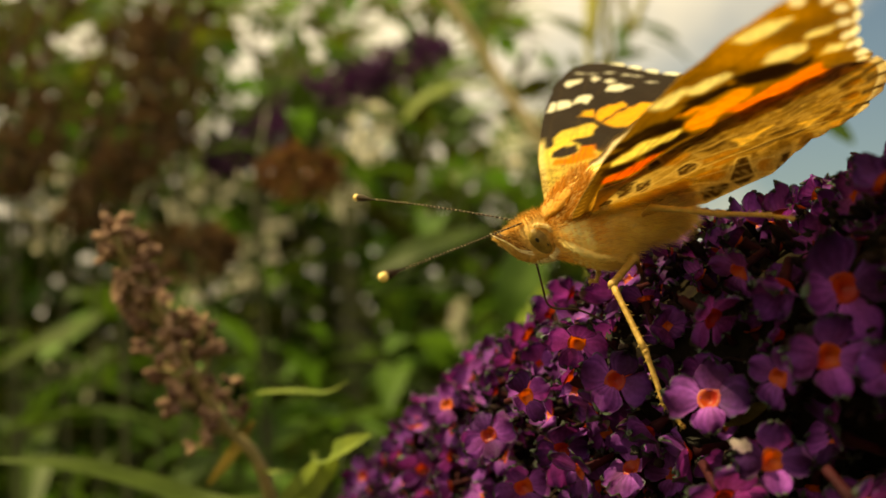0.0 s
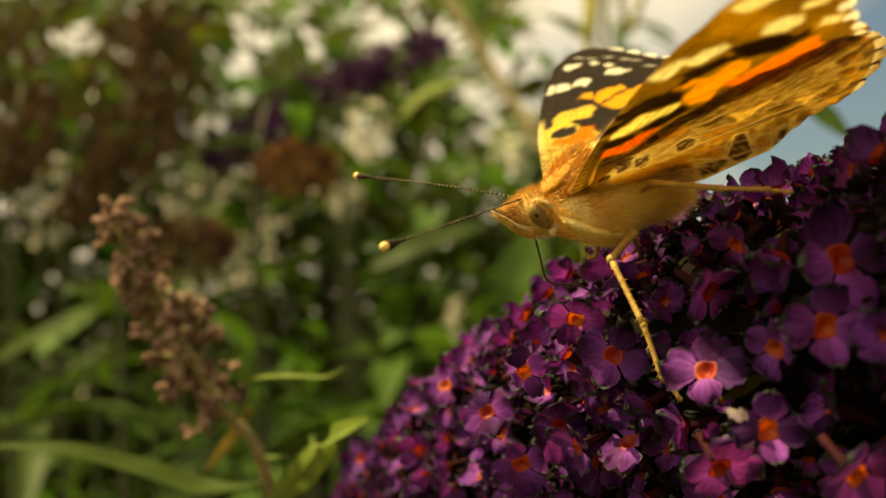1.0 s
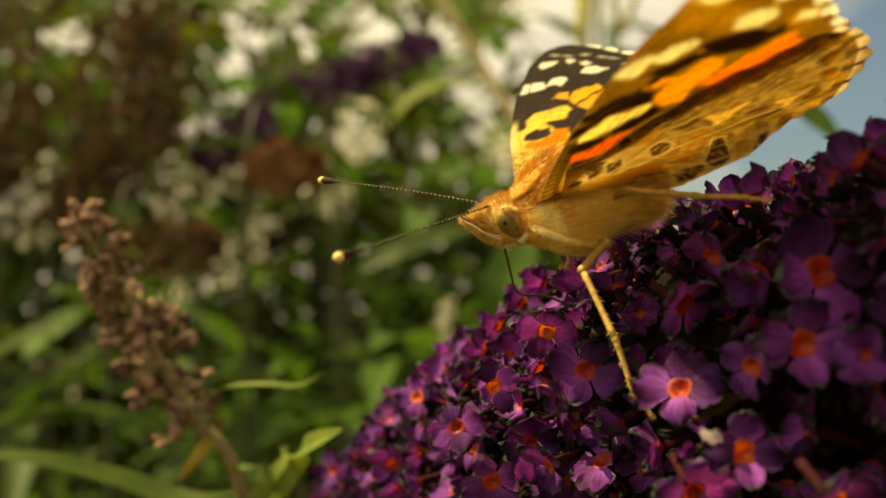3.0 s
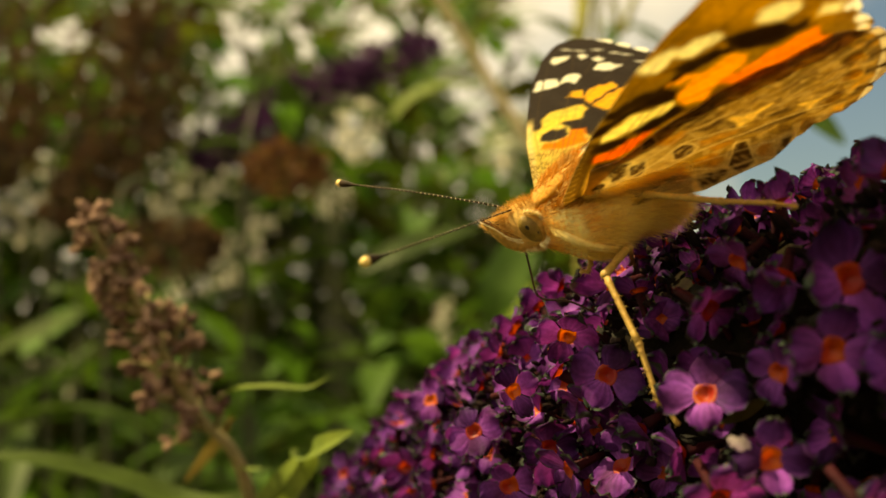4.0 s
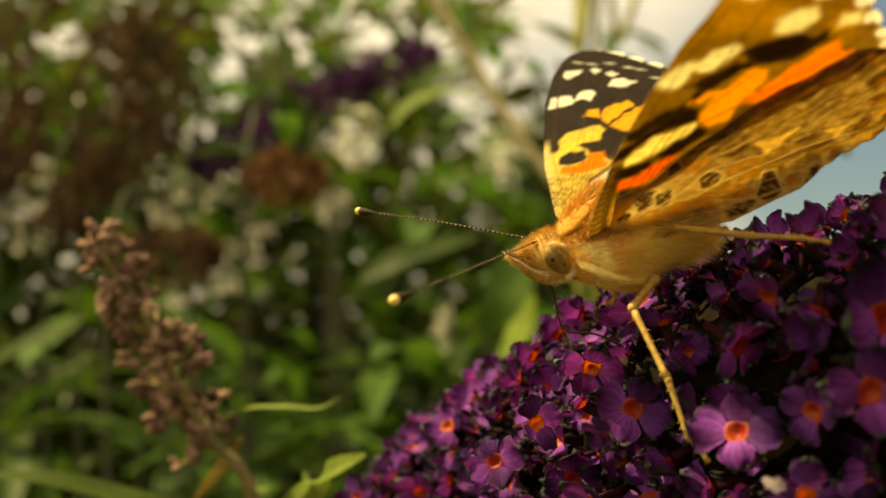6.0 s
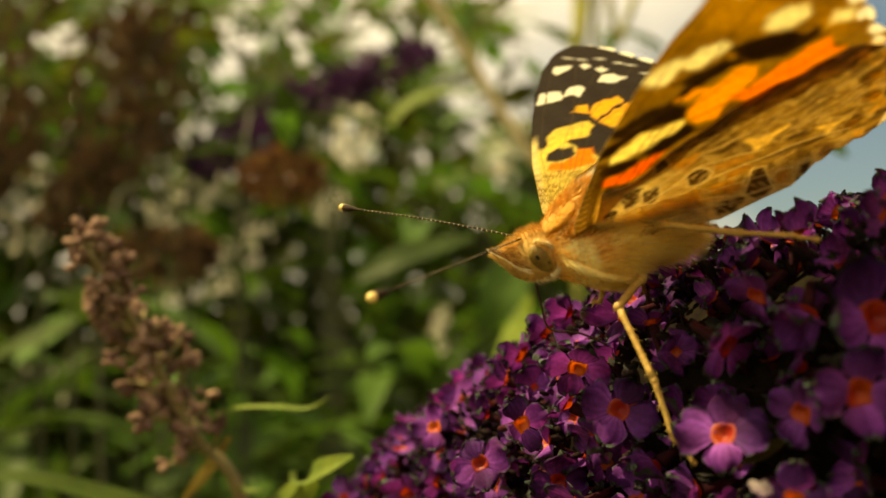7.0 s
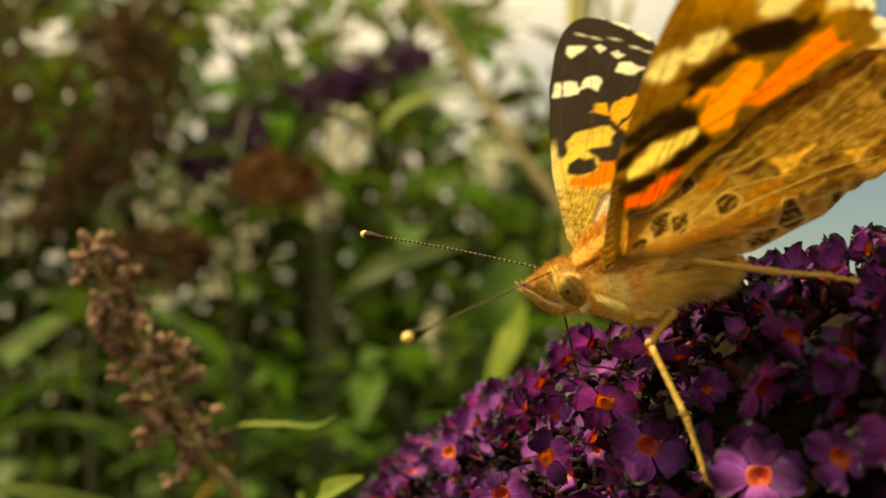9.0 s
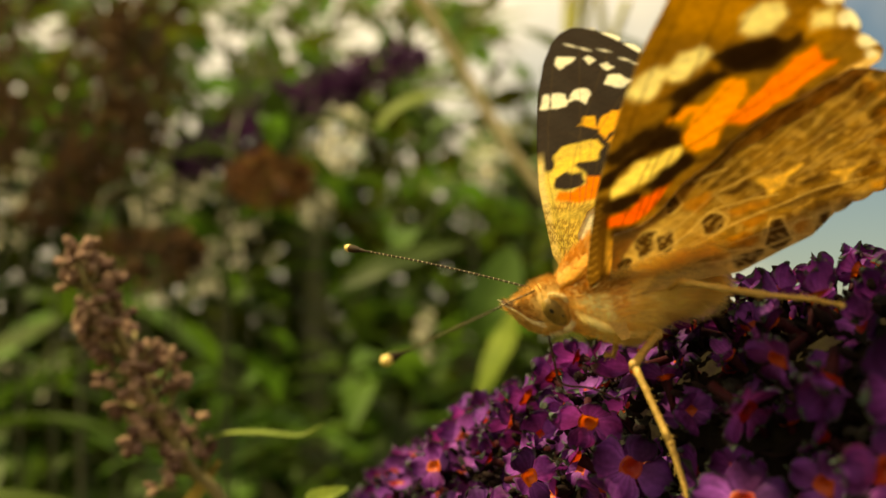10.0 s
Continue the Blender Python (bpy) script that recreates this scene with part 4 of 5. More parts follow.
NEAR_DARK = [[(7.7, 17.3), (9.0, 17.7), (11.4, 16.9), (12.7, 17.4), (13.5, 16.4), (12.3, 15.9), (11.2, 15.0), (9.6, 15.5), (8.4, 16.1)], [(0.9, 12.0), (3.0, 12.9), (4.6, 13.0), (5.8, 12.3), (5.4, 11.6), (3.4, 11.6), (1.4, 10.9)],
             [(3.3, 8.2), (4.8, 9.6), (6.2, 9.8), (7.0, 9.2), (5.6, 8.3), (3.9, 7.8)], [(8.1, 9.0), (9.9, 10.4), (12.0, 10.9), (11.8, 9.2), (9.6, 8.2)], [(5.6, 14.2), (7.4, 15.2), (8.4, 15.4), (7.6, 16.3), (6.4, 15.7), (4.6, 14.9)]]
NEAR_SHADE = [[(7.89, 9.82), (8.20, 11.44), (9.42, 11.74), (10.59, 11.87), (11.24, 10.84), (10.27, 9.20), (8.97, 8.71)], [(2.27, 12.80), (3.98, 13.54), (5.15, 13.68), (5.06, 12.91), (3.47, 12.38)]]
WING_ROOT = [(0.20, 7.94), (-0.31, 5.68), (-0.58, 2.63), (-0.41, -0.34)]
# the near hindwing's underside: brown cells, tan cells, bright patches, pale veins
HIND_DARK = [[(1.4, 2.2), (1.8, 2.7), (2.0, 2.3), (2.1, 1.0), (1.7, 0.7), (1.4, 1.4)],
    [(2.8, 4.0), (3.1, 4.4), (3.9, 4.1), (3.7, 2.7), (3.0, 2.4), (2.6, 3.3)],
    [(4.1, 3.7), (5.0, 3.5), (5.2, 2.7), (4.6, 2.1), (4.1, 2.6)],
    [(4.7, 6.8), (5.2, 6.8), (5.5, 6.1), (5.0, 5.7)],
    [(7.1, 4.0), (7.7, 4.2), (8.5, 3.9), (8.6, 2.9), (8.0, 2.5), (7.3, 3.3)],
    [(11.2, 0.2), (12.0, 1.9), (12.6, 1.8), (12.8, 0.2), (12.3, -0.1), (11.6, -0.2)],
    [(15.1, 1.2), (15.7, 1.4), (15.4, 0.9), (14.8, 0.3), (14.4, 0.3)],
    [(8.9, -0.4), (10.7, -0.3), (10.3, -0.9), (9.1, -1.0)]]
HIND_UPPER = [[(8.5, 6.0), (9.9, 6.7), (11.5, 5.1), (11.3, 4.6), (9.6, 5.0)],
    [(5.9, 7.6), (8.3, 8.6), (9.9, 7.5), (8.1, 6.5)],
    [(12.4, 3.3), (15.5, 3.8), (17.5, 3.1), (15.2, 2.7), (12.8, 2.7)],
    [(13.8, 4.8), (15.1, 5.3), (15.6, 4.3), (14.3, 3.9)]]
HIND_RUST = [[(5.8, 6.1), (7.5, 6.6), (7.7, 5.6), (6.8, 4.9), (6.0, 5.3)],
    [(8.6, 4.2), (10.0, 4.3), (11.9, 4.1), (11.6, 3.7), (10.0, 3.5), (9.1, 3.4)],
    [(13.3, 1.2), (13.9, 1.4), (14.1, 0.6), (13.5, 0.2), (13.1, 0.5)],
    [(8.9, 1.6), (10.2, 1.8), (11.1, 0.7), (10.2, 0.3), (9.2, 0.7)],
    [(6.0, 0.1), (7.8, -0.1), (7.6, -0.4), (6.2, -0.4)],
    [(5.0, 1.7), (6.0, 1.9), (6.2, 1.4), (5.4, 1.0)],
    [(9.7, 2.9), (11.7, 2.8), (11.8, 2.3), (10.4, 1.9)]]
HIND_BRIGHT = [[(10.9, 6.4), (11.8, 6.0), (13.8, 6.5), (13.4, 6.0), (12.5, 4.9), (11.8, 4.5)],
    [(15.9, 4.9), (18.0, 4.6), (17.1, 3.6)]]
HIND_PALE = [[(2.6, 2.3), (4.1, 2.1), (6.1, 3.1), (7.1, 4.2), (8.0, 4.7), (10.0, 4.7), (12.3, 4.4)],
    [(4.1, 1.3), (7.0, 1.9), (9.7, 2.9), (12.4, 3.3), (15.1, 3.7), (18.7, 3.2)],
    [(5.7, 0.9), (8.4, 0.5), (11.1, 0.0), (13.1, 0.3), (14.4, 0.1)],
    [(7.0, 3.9), (7.5, 4.6), (8.4, 4.2), (9.0, 3.4), (8.7, 2.7), (8.1, 2.3)],
    [(11.9, 2.2), (11.6, 1.1), (11.0, 0.1)],
    [(12.8, 1.8), (12.9, 0.1)],
    [(12.9, 0.8), (13.6, 1.4), (14.5, 1.3)],
    [(6.6, 7.7), (8.7, 8.1)],
    [(8.4, 6.3), (11.0, 7.0)],
    [(4.5, 0.3), (8.2, -0.2), (9.6, -0.3)],
    [(3.9, 4.1), (4.0, 2.5)]]


def forewing_markings(u, v, upper, far):
    if far and upper:
        col = np.zeros(u.shape + (3,)) + np.array(BLACK)
        base = np.clip((np.interp(u, [0.0, 3.6, 4.6, 5.6, 7.0], [10.3, 10.1, 8.4, 6.6, 7.0]) - v + 0.3 * bumps(u, v, 2)) / 0.6, 0, 1)
        col = lay(col, base, (0.97, 0.72, 0.15))
        lead = np.clip((0.75 - (u - np.interp(v, [r[0] for r in FW_LEAD], [r[1] for r in FW_LEAD]))) / 0.4, 0, 1) * np.clip((12.4 - v) / 1.6, 0, 1)
        col = lay(col, lead, (0.97, 0.74, 0.28))
        col = lay(col, np.clip((2.2 - v) / 2.0, 0, 1), (0.58, 0.29, 0.06))
        speck = np.clip(0.55 + 1.4 * bumps(u * 17, v * 17, 3) + 0.7 * bumps(u * 31, v * 29, 7), 0, 1) * np.clip((7.4 - v) / 1.4, 0, 1) * np.clip(0.85 + bumps(u * 2, v * 2, 4), 0, 1)
        col = lay(col, 0.55 * np.clip((6.8 - v) / 2.0, 0, 1) * np.clip(0.8 + 0.8 * bumps(u * 5, v * 5, 6), 0, 1), (0.55, 0.36, 0.05))
        col = lay(col, speck * 0.85, (0.25, 0.13, 0.02))
        for k, p in enumerate(FAR_ORANGE):
            col = lay(col, patch(u, v, p, 0.22, seed=k, grow=-0.05), (0.98, 0.50, 0.05))
        col = lay(col, patch(u, v, FAR_RED, seed=5, grow=0.1), (0.97, 0.27, 0.02))
        for k, p in enumerate(FAR_BLACK):
            col = lay(col, patch(u, v, p, seed=8 + k), BLACK)
        col = lay(col, patch(u, v, FAR_BAND, 0.22, seed=11, grow=-0.05), (0.98, 0.68, 0.12))
        for k, p in enumerate(FAR_WHITE):
            col = lay(col, patch(u, v, p, 0.18, seed=13 + k, grow=0.0), WHITE)
        for cu, cv in ((8.5, 24.6), (9.6, 23.6), (11.1, 22.7), (12.4, 20.6), (13.1, 19.6), (13.8, 17.0)):
            col = lay(col, spot(u, v, cu, cv, 0.55, 0.16, -45, seed=16) * 0.8, WHITE)
    else:
        gold = (0.46, 0.31, 0.085)
        col = np.zeros(u.shape + (3,)) + np.array(gold)
        gold_mott = np.clip(0.5 + 0.9 * bumps(u * 1.1, v * 0.7, 65), 0, 1) * np.clip((v - 14) / 3, 0, 1)
        tip = np.clip((v - np.interp(u, [0, 4, 8, 12, 15, 19], [12.0, 13.4, 15.6, 16.0, 15.4, 14.0]) + 0.3 * bumps(u, v, 5)) / 0.8, 0, 1)
        col = lay(col, tip, OLIVE)
        col = lay(col, gold_mott * 0.6, (0.72, 0.46, 0.09))
        mott = np.clip((bumps(u * 1.5, v * 1.5, 61) - 0.1) / 0.25, 0, 1) * np.clip((v - 4) / 2, 0, 1) * np.clip((np.interp(u, [6, 9, 14], [8, 12, 13.5]) - v) / 0.5, 0, 1)
        col = lay(col, mott * 0.7, (0.24, 0.14, 0.04))
        col = lay(col, np.clip((6.0 - v) / 3, 0, 1) * 0.8, (0.88, 0.62, 0.24))
        for k, p in enumerate(NEAR_SHADE):
            col = lay(col, patch(u, v, p, 0.6, seed=40 + k) * 0.5, (0.22, 0.14, 0.035))
        for k, p in enumerate(NEAR_ORANGE):
            col = lay(col, patch(u, v, p, 0.35, seed=1 + k), (0.97, 0.44, 0.04) if k == 2 else (0.97, 0.54, 0.05))
        col = lay(col, patch(u, v, NEAR_RED, seed=2), (0.96, 0.33, 0.03))
        for k, p in enumerate(NEAR_BLACK):
            col = lay(col, patch(u, v, p, 0.45, seed=4 + k), (0.10, 0.055, 0.018))
        for k, p in enumerate(NEAR_DARK):
            col = lay(col, patch(u, v, p, 0.5, seed=30 + k) * (0.9 if k != 3 else 0.6), (0.085, 0.046, 0.016))
        col = lay(col, patch(u, v, NEAR_CREAM, 0.4, seed=12), (0.96, 0.82, 0.38))
        for k, p in enumerate(NEAR_WHITE):
            col = lay(col, patch(u, v, p, 0.5, seed=14 + k), (0.88, 0.80, 0.50))
        for cu, cv in ((8.6, 26.2), (10.6, 25.6), (12.0, 23.9), (13.2, 21.6), (14.2, 19.4), (15.4, 17.3), (17.0, 15.0), (17.9, 13.4)):
            col = lay(col, spot(u, v, cu, cv, 0.75, 0.4, -55, seed=16) * 0.9, WHITE)
        edge_v = np.interp(u, [p[0] for p in HIND_EDGE], [p[1] for p in HIND_EDGE])
        col = lay(col, np.clip((edge_v + 0.063 * u - 0.7 - v) / 0.4, 0, 1) * np.clip((u - 2.2) / 0.5, 0, 1), (0.94, 0.76, 0.44))      # pale where the hindwing covers it
        if not upper:
            col = lay(col, stroke(u - 0.25, v, WING_ROOT, 1.7, 0.4) * 0.95, (0.17, 0.10, 0.03))
            for (a, b), (c, d) in zip(WING_ROOT, WING_ROOT[1:]):
                for k in range(4):
                    x, y = a + (c - a) * k / 4, b + (d - b) * k / 4
                    col = lay(col, stroke(u, v, [(x - 0.45, y + 0.12), (x + 0.1, y - 0.05), (x + 0.45, y + 0.15)], 0.12) * 0.75, (0.62, 0.45, 0.18))
    for w in FW_VEINS:
        col = lay(col, stroke(u, v, w, 0.12) * (0.35 if far else 0.5), (0.10, 0.06, 0.02))
    fringe = np.clip((u - np.interp(v, [r[0] for r in FW_BACK], [r[1] for r in FW_BACK]) + 0.42) / 0.1, 0, 1) * (v > 14.3)
    col = lay(col, fringe * np.clip(0.5 + 2.5 * np.abs(np.sin((v - 13.2) * 1.25)) - 1.0, 0, 1), WHITE)
    return np.clip(col * (1 + 0.10 * bumps(u * 4, v * 4, 19)[..., None]), 0.01, 0.97)


def hindwing_markings(u, v, upper, far):
    if upper:
        # paled beyond its own colour so that more sun passes through to the body
        col = np.zeros(u.shape + (3,)) + np.array((0.90, 0.72, 0.40))
        col = lay(col, np.clip((8 - u) / 3, 0, 1), (0.95, 0.82, 0.52))
        for cu, cv in ((17.5, 11.0), (19, 8.6), (19.5, 6.2), (18.8, 3.8), (17.2, 1.6)):
            col = lay(col, spot(u, v, cu, cv, 0.7, 0.7, 0, seed=31), (0.45, 0.27, 0.08))
        col = lay(col, np.clip((u - 21.4) / 0.5, 0, 1), (0.40, 0.26, 0.10))
    else:
        col = np.zeros(u.shape + (3,)) + np.array((0.40, 0.25, 0.062))
        col = lay(col, np.clip((bumps(u * 0.9, v * 1.3, 41) - 0.05) / 0.25, 0, 1) * 0.55, (0.32, 0.19, 0.045))
        col = lay(col, np.clip((bumps(u * 1.2, v * 1.6, 57) - 0.30) / 0.2, 0, 1) * 0.5, (0.68, 0.48, 0.18))
        # streaks between the veins, fanning out from the hinge
        fan, far_out = np.arctan2(v + 3.5, u + 4.0), np.hypot(u + 4.0, v + 3.5)
        streak = np.clip(0.4 + 1.3 * bumps(fan * 15, far_out * 0.9, 71), 0, 1)
        upper_zone = np.clip((v - 3.4 - 0.10 * u) / 1.2, 0, 1) * np.clip((u - 4) / 2, 0, 1)
        col = lay(col, upper_zone * streak * 0.75, (0.17, 0.105, 0.028))
        col = lay(col, np.clip((u - 9) / 4, 0, 1) * np.clip((bumps(u * 1.9, v * 2.3, 72) - 0.1) / 0.15, 0, 1) * 0.6, (0.22, 0.12, 0.032))
        col = lay(col, np.clip((u - 6) / 3, 0, 1) * np.clip((bumps(u * 2.1, v * 2.6, 78) - 0.35) / 0.15, 0, 1) * 0.3, (0.82, 0.60, 0.24))
        col = lay(col, np.clip((7.5 - u) / 4, 0, 1) * np.clip((6.5 - v) / 2, 0, 1) * 0.85, (0.78, 0.54, 0.20))
        thin = np.clip((np.abs(np.sin(fan * 62 + 0.35 * bumps(u, v, 73))) - 0.93) / 0.05, 0, 1)
        col = lay(col, thin * upper_zone * 0.35, (0.80, 0.58, 0.22))
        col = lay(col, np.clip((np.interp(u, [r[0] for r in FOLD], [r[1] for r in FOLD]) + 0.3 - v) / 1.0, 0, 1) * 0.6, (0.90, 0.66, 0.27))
        for k, p in enumerate(HIND_RUST):
            col = lay(col, patch(u, v, p, 0.4, seed=82 + k) * 0.8, (0.52, 0.235, 0.040))
        for k, p in enumerate(HIND_UPPER):
            col = lay(col, patch(u, v, p, 0.5, seed=86 + k) * np.clip(0.75 + 0.5 * bumps(fan * 60, far_out * 0.8, 75), 0.2, 1), (0.11, 0.06, 0.018))
        for k, p in enumerate(HIND_DARK):
            col = lay(col, patch(u, v, p, 0.3, seed=90 + k, grow=0.36) * 0.6, (0.80, 0.60, 0.26))
            col = lay(col, patch(u, v, p, 0.25, seed=90 + k, grow=0.14) * np.clip(1.0 + 0.45 * bumps(u * 6, v * 6, 77), 0.55, 1), (0.10, 0.050, 0.014))
        for k, p in enumerate(HIND_BRIGHT):
            col = lay(col, patch(u, v, p, 0.3, seed=110 + k), (0.97, 0.66, 0.18))
        for p in HIND_PALE:
            col = lay(col, stroke(u, v, p, 0.15, 0.14) * 0.8, (0.84, 0.64, 0.28))
        # the outer margin: dark lunules, then pale teeth
        out_ = u - np.interp(v, [0.5, 2.5, 5, 8, 10.5, 12], [21.2, 21.4, 21.9, 21.6, 20.6, 19.2])
        teeth = np.abs(np.sin(v * 1.5 + 0.4))
        col = lay(col, np.clip((out_ + 2.6) / 0.6, 0, 1) * np.clip(0.3 + 0.9 * bumps(u * 1.8, v * 2.2, 63), 0, 1) * 0.7, (0.88, 0.46, 0.07))
        col = lay(col, np.clip((out_ + 1.5) / 0.3, 0, 1) * (1 - teeth) ** 0.6, (0.10, 0.055, 0.018))
        col = lay(col, np.clip((out_ + 0.5) / 0.2, 0, 1) * np.clip((teeth - 0.25) / 0.2, 0, 1), (0.95, 0.88, 0.68))
    for w in HW_VEINS:
        col = lay(col, stroke(u, v, w, 0.14) * 0.35, (0.80, 0.63, 0.32) if not upper else (0.10, 0.06, 0.02))
    if not upper:
        col = col * 0.76
    return np.clip(col * (1 + 0.12 * bumps(u * 4, v * 4, 23)[..., None]), 0.01, 0.97)


def wing_mesh(name, U, V, far, hind):
    """A thin double sheet with a rim; the upper side faces the other wing. Hinge line at the origin."""
    nv, nu = U.shape
    sg = 1.0 if far else -1.0
    camber = 0.55 * np.sin(np.clip(V, 0, 27) / 27 * math.pi) + 0.25 * np.sin(U * 0.35) * np.clip(V / 12, 0, 1)
    ripple = 0.05 * np.sin(U * 2.2 + V * 0.6) * np.clip(V / 10, 0, 1)
    n0 = camber + ripple - (0.22 if hind else 0.0)
    if hind:                                   # the inner margin hangs down from a crease
        crease = interp(U, FOLD, 0, 1)
        drop = np.maximum(0.0, crease + 1.2 - V)
        bend = np.sqrt(drop ** 2 + 1.0) - 1.0
        vv = V + 0.8 * bend
        n0 = n0 - 0.95 * bend
    else:
        drop = np.where(V < 0, -V, 0.0)
        vv = np.where(V < 0, V * 0.5, V)
        n0 = n0 - 0.85 * drop
    verts, colours = [], []
    for off, upper in ((0.035, True), (-0.035, False)):
        # in hinge space at rest the wing stands upright: x along u, z along v, the upper side towards the other wing
        x = U
        y = -sg * (n0 + off)
        z = vv
        verts.append(np.stack([x, y, z], -1).reshape(-1, 3) / 1000)
        f = hindwing_markings if hind else forewing_markings
        colours.append(f(U, V, upper, far).reshape(-1, 3))
    n = nv * nu
    idx = np.arange(n).reshape(nv, nu)
    q = np.stack([idx[:-1, :-1], idx[:-1, 1:], idx[1:, 1:], idx[1:, :-1]], -1).reshape(-1, 4)
    rim = np.concatenate([idx[0, :], idx[1:, -1], idx[-1, -2::-1], idx[-2:0:-1, 0]])
    r2 = np.roll(rim, -1)
    rq = np.stack([rim, r2, r2 + n, rim + n], -1)
    faces = np.concatenate([q, q[:, ::-1] + n, rq])
    me = bpy.data.meshes.new(name)
    me.from_pydata(np.concatenate(verts).tolist(), [], faces.tolist())
    me.materials.append(M_WING)
    att = me.color_attributes.new("markings", "FLOAT_COLOR", "POINT")
    c = np.concatenate(colours)
    att.data.foreach_set("color", np.concatenate([c, np.ones((len(c), 1))], 1).astype(np.float32).ravel())
    me.polygons.foreach_set("use_smooth", [True] * len(me.polygons))
    me.update()
    ob = new(name, me)
    ob.parent = butterfly
    return tagged(ob, ("mottled tan and brown hindwing" if hind else "orange, black and white forewing"))


def fore_grid():
    v = np.linspace(-3.6, 27.38, 190)
    t = np.linspace(0, 1, 112)
    a, b = interp(v, FW_LEAD, 0, 1), interp(v, FW_BACK, 0, 1)
    scallop = 0.55 * np.abs(np.sin((v - 13.2) * 1.25)) ** 0.7 * ((v > 13) & (v < 26.5))
    U = a[:, None] + (b - 0.35 + scallop - a)[:, None] * t
    V = np.repeat(v[:, None], 112, 1)
    return U, V


def hind_grid():
    u = np.linspace(-0.5, 22.28, 250)
    t = np.linspace(0, 1, 130)
    lo, hi = interp(u, HW_LOW, 0, 1), interp(u, HW_TOP, 0, 1)
    sc = 0.2 * np.abs(np.sin((u - 16) * 1.9)) * (u > 16) * np.clip((22.3 - u) / 0.6, 0, 1)
    V = (lo - sc)[:, None] + (hi - lo + sc * 0.6)[:, None] * t
    U = np.repeat(u[:, None], 130, 1)
    U = U + (0.75 * np.abs(np.sin(V * 1.5 + 0.4)) ** 0.6 - 0.45) * np.clip((U - 19.0) / 3.0, 0, 1) ** 2      # the toothed outer margin
    return U, V


wings = []
for far in (False, True):
    for hind in (False, True):
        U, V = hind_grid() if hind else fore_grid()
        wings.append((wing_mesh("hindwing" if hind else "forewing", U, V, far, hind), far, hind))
so = Soup()
for k in range(3800):
    x, z = rr.uniform(0.6, 7.8), rr.betavariate(1.0, 2.0) * 3.4 - 0.9
    p = loc(x, -0.25 - 0.45 * max(0.0, 0.6 - z), z)
    d = (Vector((1.0, 0, -0.25)) + Vector((0, -1, -0.4)) * rr.uniform(0.02, 0.35) + Vector((rr.gauss(0, .2), rr.gauss(0, .1), rr.gauss(0, .25)))).normalized()
    hair(p, d, rr.uniform(0.0007, 0.0016), 0.000018, Vector((0, 0, -0.0001)))
tagged(so.object("wing_root_fur", M_BELLY, wings[1][0], "pale tawny hair over the wing root", False), kind="stuff")

# ---- the spent spike and the leaves close behind ----
spike = thing("spent_spike", "dried brown buddleia seed spike with pinkish capsules", "seed head", at=Matrix.Translation(mm(-28.7, 150, -35.2)))
S0 = mm(-28.7, 150, -35.2)
line = curve_points([mm(-23.6, 165, -85.7) - S0, mm(-28.7, 150, -35.2) - S0, mm(-35.2, 148, -24.0) - S0, mm(-39.4, 146, -15.7) - S0, mm(-43.7, 142, -5.3) - S0, mm(-46.4, 139, 0.1) - S0, mm(-47.2, 137, 3.6) - S0], 8)
root = [Vector((0.02, 0.03, -1.1)) + Vector((S0.x * 0, 0, 1.1 - S0.z)), Vector((0.03, 0.04, -0.5))]
so = Soup()
so.tube(curve_points(root, 4) + line, [0.0014] * 5 + [0.0011 - 0.0008 * i / len(line) for i in range(len(line))], 8)
so.object("stem", M_STALK, spike)
rr = random.Random(3)


def capsule_mesh(seed):
    r = random.Random(seed)
    so = Soup()
    so.blob((0, 0, 0.0005), (0.00042, 0.00042, 0.00070), None, 6, 8, 0, 0.25, r)
    so.tube([(0, 0, -0.0006), (0, 0, 0)], 0.00012, 5)
    return plain_mesh("capsule", so, M_SEED)


CAPS = [capsule_mesh(i) for i in range(5)]
so = Soup()
so.tube([(0, 0, -0.0024), (0, 0, 0.0003)], [0.00018, 0.00022], 5)
STALK = plain_mesh("pedicel", so, M_STALK)
spine = line[16:]
run = [0.0]
for p, q in zip(spine, spine[1:]):
    run.append(run[-1] + (q - p).length)
for k in range(64):
    f = k / 63
    whorl = round(f * 10) / 10 + rr.uniform(-0.03, 0.03)
    i = min(range(len(spine)), key=lambda n_: abs(run[n_] - whorl * run[-1]))
    d = (spine[min(i + 1, len(spine) - 1)] - spine[max(i - 1, 0)]).normalized()
    o = Vector((rr.gauss(0, 1), rr.gauss(0, 1), rr.gauss(0, 1)))
    o = (o - d * o.dot(d)).normalized()
    reach = (5.4 - 2.8 * f) * rr.uniform(0.4, 1.1) / 1000
    ob = new("pedicel", STALK)
    ob.parent = spike
    ob.matrix_basis = Matrix.LocRotScale(spine[i] + o * reach, (o + d * 0.7).to_track_quat("Z", "Y"), (rr.uniform(1.0, 1.8),) * 3)
    for n_ in range(rr.randint(3, 6)):
        c = new("capsule", rr.choice(CAPS))
        c.parent = ob
        e = Vector((rr.gauss(0, 1), rr.gauss(0, 1), rr.gauss(0.6, 0.7))).normalized()
        c.matrix_basis = Matrix.LocRotScale(e * 0.00045, e.to_track_quat("Z", "Y"), None)


